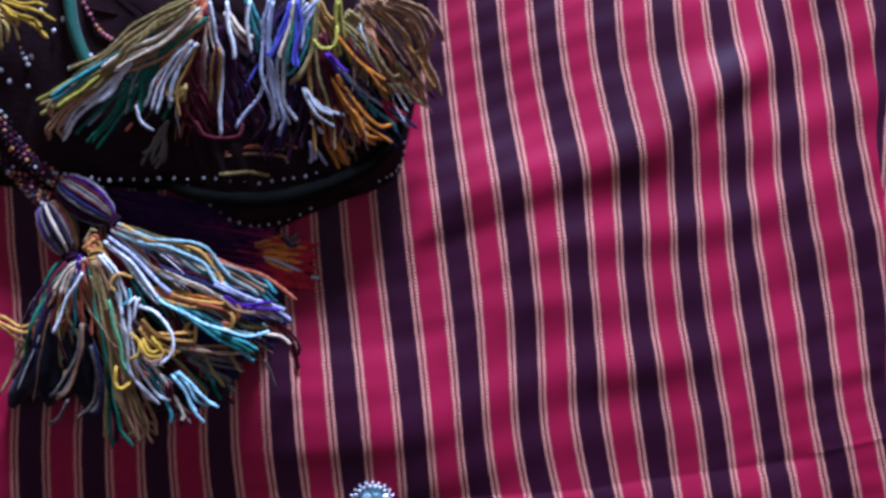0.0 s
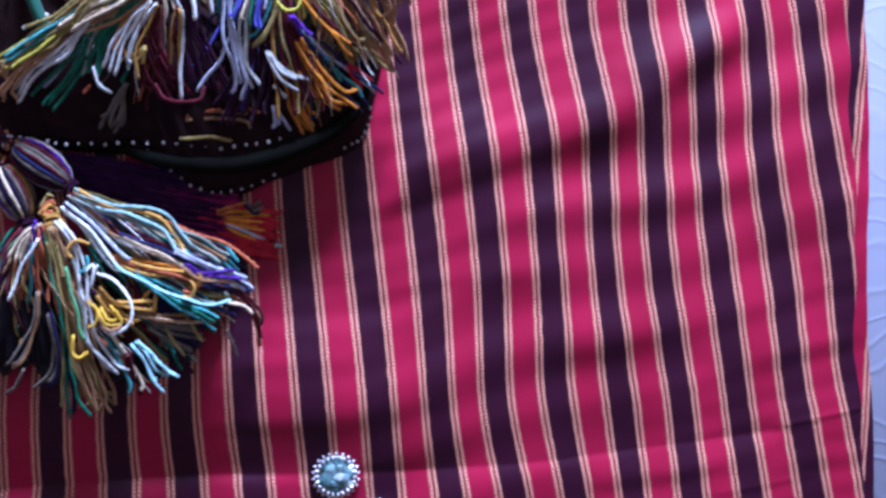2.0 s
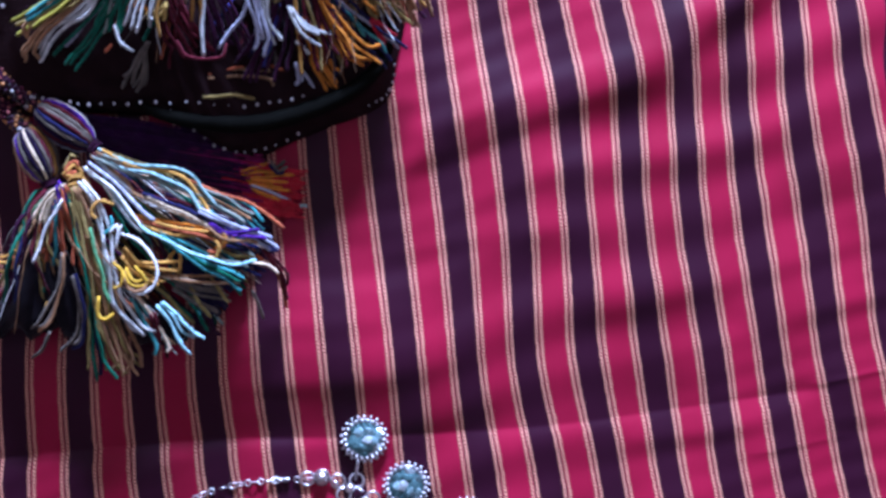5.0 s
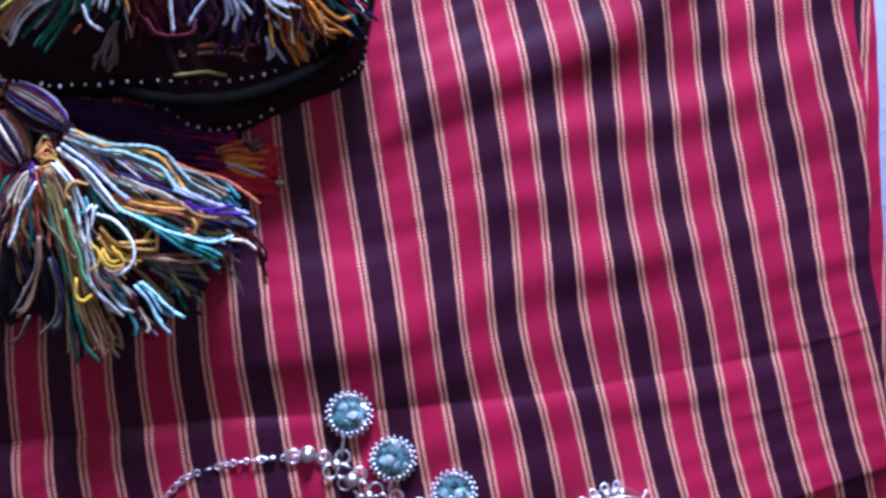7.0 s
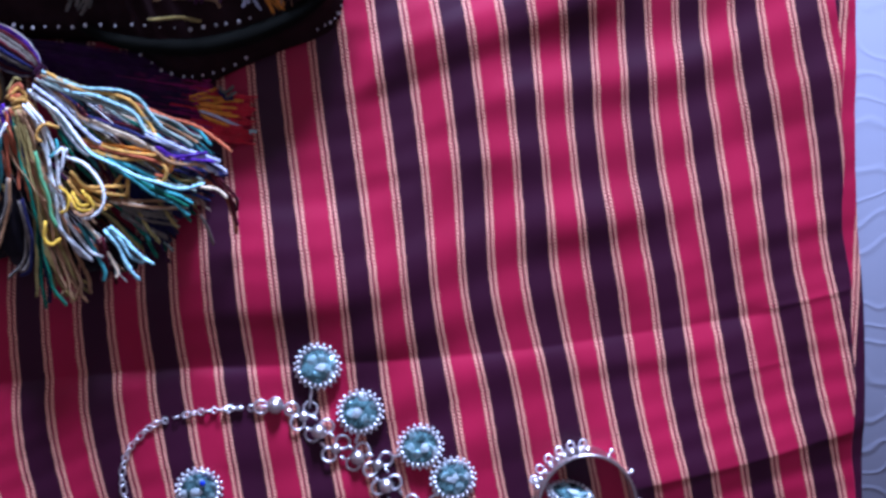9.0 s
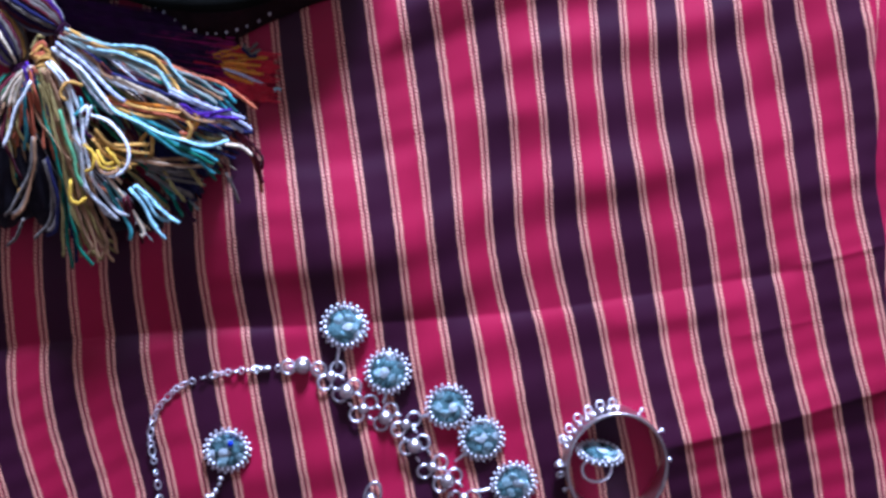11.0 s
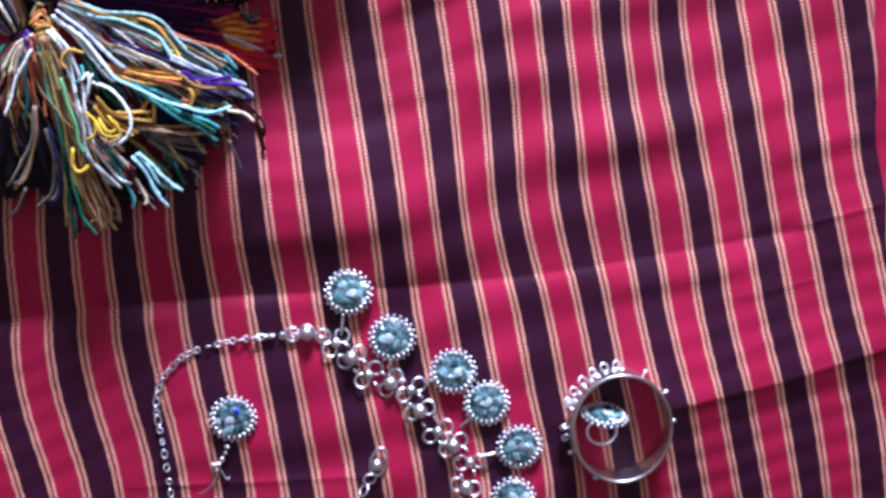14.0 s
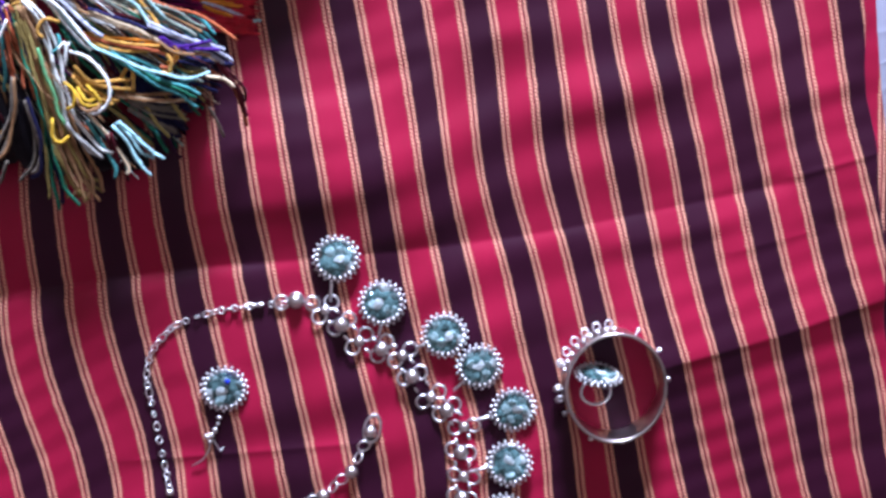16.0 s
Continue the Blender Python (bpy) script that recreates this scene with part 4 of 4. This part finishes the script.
yarn(tassel_d, 'rust', 4, (-0.109, 0.306, 0.05), (-0.12, 0.289, 0.0467), (-0.129, 0.275, 0.0433), (-0.136, 0.265, 0.04))
yarn(tassel_d, 'maroon', 5, (-0.111, 0.3, 0.045), (-0.12, 0.267, 0.04), (-0.112, 0.244, 0.035), (-0.102, 0.228, 0.03))
yarn(tassel_d, 'plum', 5, (-0.097, 0.294, 0.045), (-0.096, 0.268, 0.04), (-0.089, 0.249, 0.035), (-0.082, 0.23, 0.03))
yarn(tassel_d, 'grey', 2, (-0.13, 0.236, 0.03), (-0.14, 0.219, 0.025), (-0.147, 0.205, 0.02))
yarn(tassel_d, 'grey', 2, (-0.133, 0.229, 0.03), (-0.134, 0.216, 0.025), (-0.14, 0.205, 0.02))
yarn(tassel_d, 'cream', 2, (-0.112, 0.301, 0.055), (-0.128, 0.284, 0.0517), (-0.148, 0.273, 0.0483), (-0.168, 0.259, 0.045))
yarn(tassel_d, 'greengold', 2, (-0.115, 0.299, 0.05), (-0.142, 0.281, 0.0467), (-0.168, 0.262, 0.0433), (-0.198, 0.239, 0.04))
yarn(tassel_e, 'lavender', 2, (-0.07, 0.308, 0.055), (-0.073, 0.289, 0.05), (-0.071, 0.266, 0.045), (-0.065, 0.244, 0.04), (-0.066, 0.232, 0.035))
yarn(tassel_e, 'white', 2, (-0.051, 0.309, 0.055), (-0.06, 0.293, 0.05), (-0.064, 0.274, 0.045), (-0.062, 0.254, 0.04), (-0.056, 0.238, 0.035))
yarn(tassel_e, 'lavender', 1, (-0.071, 0.266, 0.045), (-0.078, 0.25, 0.04), (-0.09, 0.234, 0.035))
yarn(tassel_e, 'blue', 4, (-0.057, 0.309, 0.055), (-0.058, 0.296, 0.0533), (-0.061, 0.28, 0.0517), (-0.062, 0.27, 0.05))
yarn(tassel_e, 'lavender', 2, (-0.045, 0.311, 0.05), (-0.052, 0.297, 0.05), (-0.056, 0.283, 0.05))
yarn(tassel_e, 'olive', 2, (-0.045, 0.311, 0.05), (-0.047, 0.291, 0.0467), (-0.053, 0.271, 0.0433), (-0.062, 0.261, 0.04))
yarn(tassel_e, 'white', 2, (-0.049, 0.26, 0.04), (-0.042, 0.249, 0.0375), (-0.026, 0.24, 0.035))
yarn(tassel_e, 'white', 1, (-0.045, 0.241, 0.035), (-0.038, 0.235, 0.03))
yarn(tassel_e, 'lavender', 2, (-0.044, 0.229, 0.03), (-0.042, 0.221, 0.025), (-0.038, 0.213, 0.02))
yarn(tassel_e, 'grey', 2, (-0.063, 0.252, 0.03), (-0.059, 0.232, 0.025), (-0.069, 0.214, 0.02))
yarn(tassel_e, 'teal', 3, (-0.084, 0.308, 0.05), (-0.08, 0.292, 0.045), (-0.073, 0.277, 0.04))
yarn(tassel_e, 'cream', 2, (-0.097, 0.3, 0.05), (-0.09, 0.288, 0.0475), (-0.083, 0.279, 0.045))
yarn(tassel_e, 'white', 1, (-0.083, 0.307, 0.055), (-0.084, 0.291, 0.0525), (-0.081, 0.278, 0.05))
yarn(tassel_e, 'plum', 6, (-0.064, 0.29, 0.045), (-0.056, 0.268, 0.04), (-0.059, 0.245, 0.035), (-0.067, 0.217, 0.03))
yarn(tassel_e, 'maroon', 6, (-0.044, 0.292, 0.045), (-0.04, 0.269, 0.04), (-0.033, 0.247, 0.035), (-0.027, 0.227, 0.03))
yarn(tassel_f, 'orange', 3, (-0.033, 0.267, 0.04), (-0.022, 0.251, 0.035), (-0.011, 0.238, 0.03), (0.001, 0.233, 0.025))
yarn(tassel_f, 'orange', 2, (-0.031, 0.293, 0.045), (-0.017, 0.279, 0.0417), (-0.006, 0.27, 0.0383), (0.003, 0.263, 0.035))
yarn(tassel_f, 'orange', 3, (-0.042, 0.256, 0.035), (-0.035, 0.24, 0.03), (-0.031, 0.23, 0.025), (-0.022, 0.218, 0.02))
yarn(tassel_f, 'orange', 3, (-0.032, 0.25, 0.035), (-0.023, 0.238, 0.0275), (-0.016, 0.226, 0.02))
yarn(tassel_f, 'greengold', 2, (-0.032, 0.312, 0.05), (-0.031, 0.293, 0.045), (-0.027, 0.274, 0.04))
yarn(tassel_f, 'greengold', 1, (-0.045, 0.288, 0.05), (-0.04, 0.283, 0.05), (-0.033, 0.285, 0.05), (-0.032, 0.298, 0.05))
yarn(tassel_f, 'brown', 4, (-0.019, 0.313, 0.045), (-0.001, 0.296, 0.0367), (0.01, 0.281, 0.0283), (0.02, 0.264, 0.02))
yarn(tassel_f, 'brown', 3, (-0.012, 0.314, 0.045), (0.009, 0.301, 0.035), (0.018, 0.286, 0.025), (0.029, 0.26, 0.015))
yarn(tassel_f, 'olive', 3, (-0.028, 0.306, 0.045), (-0.011, 0.292, 0.0367), (0, 0.277, 0.0283), (0.009, 0.261, 0.02))
yarn(tassel_f, 'brown', 3, (-0.005, 0.314, 0.05), (0.013, 0.31, 0.0433), (0.023, 0.298, 0.0367), (0.027, 0.286, 0.03))
yarn(tassel_f, 'olive', 3, (-0.031, 0.299, 0.045), (-0.014, 0.285, 0.04), (-0.003, 0.269, 0.035), (0.005, 0.262, 0.03))
yarn(tassel_f, 'navy', 4, (-0.03, 0.273, 0.04), (-0.015, 0.258, 0.0333), (-0.001, 0.246, 0.0267), (0.012, 0.235, 0.02))
yarn(tassel_f, 'teal', 1, (-0.017, 0.26, 0.035), (-0.012, 0.255, 0.0325), (-0.006, 0.247, 0.03))
yarn(tassel_f, 'crimson', 3, (-0.002, 0.258, 0.03), (0.005, 0.25, 0.025), (0.012, 0.241, 0.02))
yarn(tassel_f, 'purple', 2, (-0.037, 0.282, 0.045), (-0.029, 0.272, 0.0425), (-0.024, 0.266, 0.04))
yarn(tassel_f, 'rust', 3, (-0.043, 0.292, 0.04), (-0.039, 0.277, 0.035), (-0.033, 0.264, 0.03), (-0.029, 0.248, 0.025))
yarn(tassel_f, 'ochre', 3, (-0.045, 0.311, 0.05), (-0.04, 0.302, 0.0467), (-0.034, 0.293, 0.0433), (-0.03, 0.28, 0.04))

# the cap itself: a flat velvet crown with satin piping and rows of white beads
cap = tagged(new("velvet_cap"), "black velvet cap with satin piping and white bead trim", "cap")
OUT = glide([(-0.42, 0.215, 0), (-0.235, 0.189, 0), (-0.184, 0.193, 0), (-0.138, 0.194, 0), (-0.120, 0.193, 0), (-0.104, 0.182, 0), (-0.088, 0.1735, 0), (-0.072, 0.1715, 0), (-0.050, 0.183, 0), (-0.026, 0.195, 0),
             (-0.005, 0.204, 0), (0.008, 0.215, 0), (0.012, 0.238, 0), (0.016, 0.270, 0), (0.018, 0.330, 0), (0.000, 0.420, 0), (-0.10, 0.470, 0), (-0.25, 0.47, 0), (-0.38, 0.42, 0), (-0.43, 0.32, 0), (-0.42, 0.215, 0)], 120)[:-1]
mid = Vector((-0.16, 0.33, 0))
bm = bmesh.new()
rows = []
for f, z in ((1.0, 0.0055), (1.008, 0.0085), (0.988, 0.0115), (0.962, 0.020), (0.94, 0.0285), (0.88, 0.034), (0.70, 0.041), (0.2, 0.048)):
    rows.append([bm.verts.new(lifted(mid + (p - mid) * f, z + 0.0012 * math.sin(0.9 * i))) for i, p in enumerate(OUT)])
for a, b in zip(rows, rows[1:]):
    for i in range(len(OUT)):
        j = (i + 1) % len(OUT)
        bm.faces.new((a[i], a[j], b[j], b[i]))
bm.faces.new(rows[-1])
bm.faces.new(rows[0][::-1])
bmesh.ops.recalc_face_normals(bm, faces=bm.faces[:])
part("crown", bm, VELVET, cap)
bm = bmesh.new()
way = glide([(-0.140, 0.199, 0.013), (-0.123, 0.193, 0.014), (-0.093, 0.190, 0.016), (-0.062, 0.193, 0.017), (-0.032, 0.204, 0.017), (-0.009, 0.218, 0.016), (0.006, 0.236, 0.015), (0.010, 0.262, 0.014)], 40)
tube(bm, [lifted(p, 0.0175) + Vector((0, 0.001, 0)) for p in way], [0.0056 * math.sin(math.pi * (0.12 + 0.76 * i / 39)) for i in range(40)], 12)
part("piping", bm, PIPING, cap, "glossy black satin piping")
for row, n, z in ((((-0.198, 0.199), (-0.175, 0.197), (-0.145, 0.199), (-0.108, 0.202), (-0.071, 0.203), (-0.040, 0.210)), 23, 0.0222),
                  (((-0.121, 0.197), (-0.112, 0.190), (-0.102, 0.183), (-0.090, 0.1768), (-0.078, 0.1745), (-0.068, 0.177), (-0.056, 0.1815), (-0.044, 0.188)), 14, 0.0080),
                  (((-0.002, 0.2085), (0.006, 0.2140), (0.0105, 0.222), (0.0125, 0.234)), 8, 0.0015)):
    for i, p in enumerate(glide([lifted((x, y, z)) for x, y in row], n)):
        bm = bmesh.new()
        ball(bm, (0, 0, 0), random.uniform(0.0007, 0.00125), 8, 6, (1, 1.1, 0.8))
        part("trim_bead", bm, GLASS_BEAD, cap).matrix_local = Matrix.Translation(p + Vector((random.uniform(-0.0008, 0.0008), random.uniform(-0.0008, 0.0008), 0)))


for x, y in ((-0.195, 0.281), (-0.190, 0.288), (-0.185, 0.260), (-0.209, 0.248), (-0.207, 0.265), (-0.203, 0.292), (-0.177, 0.272), (-0.173, 0.268), (-0.220, 0.250), (-0.224, 0.256)):
    bm = bmesh.new()
    ball(bm, (0, 0, 0), random.uniform(0.0011, 0.0016), 8, 6, (1, 1.2, 0.8))
    part("crown_bead", bm, GLASS_BEAD, cap).matrix_local = Matrix.Translation((x, y, 0.049 if y > 0.255 else 0.046))


def bead_cord(pts, rows_, n, label, r=0.0013):
    """Beads strung in several rows round a cord."""
    cord = tagged(new("beaded_cord"), label, "cord", "beaded cords of the cap")
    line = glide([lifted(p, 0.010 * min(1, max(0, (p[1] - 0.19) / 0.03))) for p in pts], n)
    bm = bmesh.new()
    tube(bm, line, 0.0045 if rows_ > 1 else 0.0009, 8)
    part("core", bm, YARN["plum"], cord)
    for i, p in enumerate(line):
        d = (line[min(i + 1, n - 1)] - line[max(i - 1, 0)]).normalized()
        s = d.cross(Vector((0, 0, 1))).normalized()
        u = s.cross(d)
        for j in range(rows_):
            a = math.pi * (j + 0.5 * (i % 2)) / max(rows_ - 0.5, 1)
            off = (math.cos(a) * s + math.sin(a) * u) * 0.0050 if rows_ > 1 else Vector((0, 0, 0))
            bm = bmesh.new()
            ball(bm, (0, 0, 0), r * random.uniform(0.8, 1.1), 8, 6)
            part("bead", bm, random.choice(COLOUR_BEADS), cord).matrix_local = Matrix.Translation(p + off)
    return cord


bead_cord([(-0.240, 0.262, 0.022), (-0.235, 0.246, 0.024), (-0.229, 0.228, 0.025), (-0.219, 0.212, 0.026), (-0.205, 0.201, 0.027), (-0.192, 0.194, 0.029)], 5, 27, "cord covered in white, red and amber glass beads")
bead_cord([(-0.245, 0.222, 0.020), (-0.233, 0.209, 0.022), (-0.219, 0.197, 0.024), (-0.207, 0.186, 0.027), (-0.199, 0.180, 0.030)], 4, 24, "dark cord covered in small glass beads")
bead_cord([(-0.242, 0.312, 0.037), (-0.232, 0.292, 0.036), (-0.222, 0.278, 0.035), (-0.214, 0.262, 0.034)], 1, 16, "thin string of gold and white beads", 0.0014)
bead_cord([(-0.182, 0.300, 0.039), (-0.172, 0.285, 0.038), (-0.160, 0.278, 0.038), (-0.145, 0.272, 0.037)], 1, 16, "thin string of gold and white beads", 0.0014)
bead_cord([(-0.200, 0.250, 0.031), (-0.205, 0.235, 0.029), (-0.212, 0.225, 0.027)], 1, 7, "thin string of gold and white beads", 0.0014)
strap = tagged(new("green_ribbon"), "dark green ribbon lying across the cap", "ribbon")
bm = bmesh.new()
tube(bm, [lifted(p) for p in glide([(-0.196, 0.330, 0.038), (-0.191, 0.302, 0.038), (-0.187, 0.283, 0.037), (-0.178, 0.262, 0.034)], 14)], 0.0036, 8)
part("ribbon_band", bm, mat("green_velvet", (0.01, 0.10, 0.06), 0.6, 0, 0.3, 80, 0.4, 500, sheen=0.2), strap)
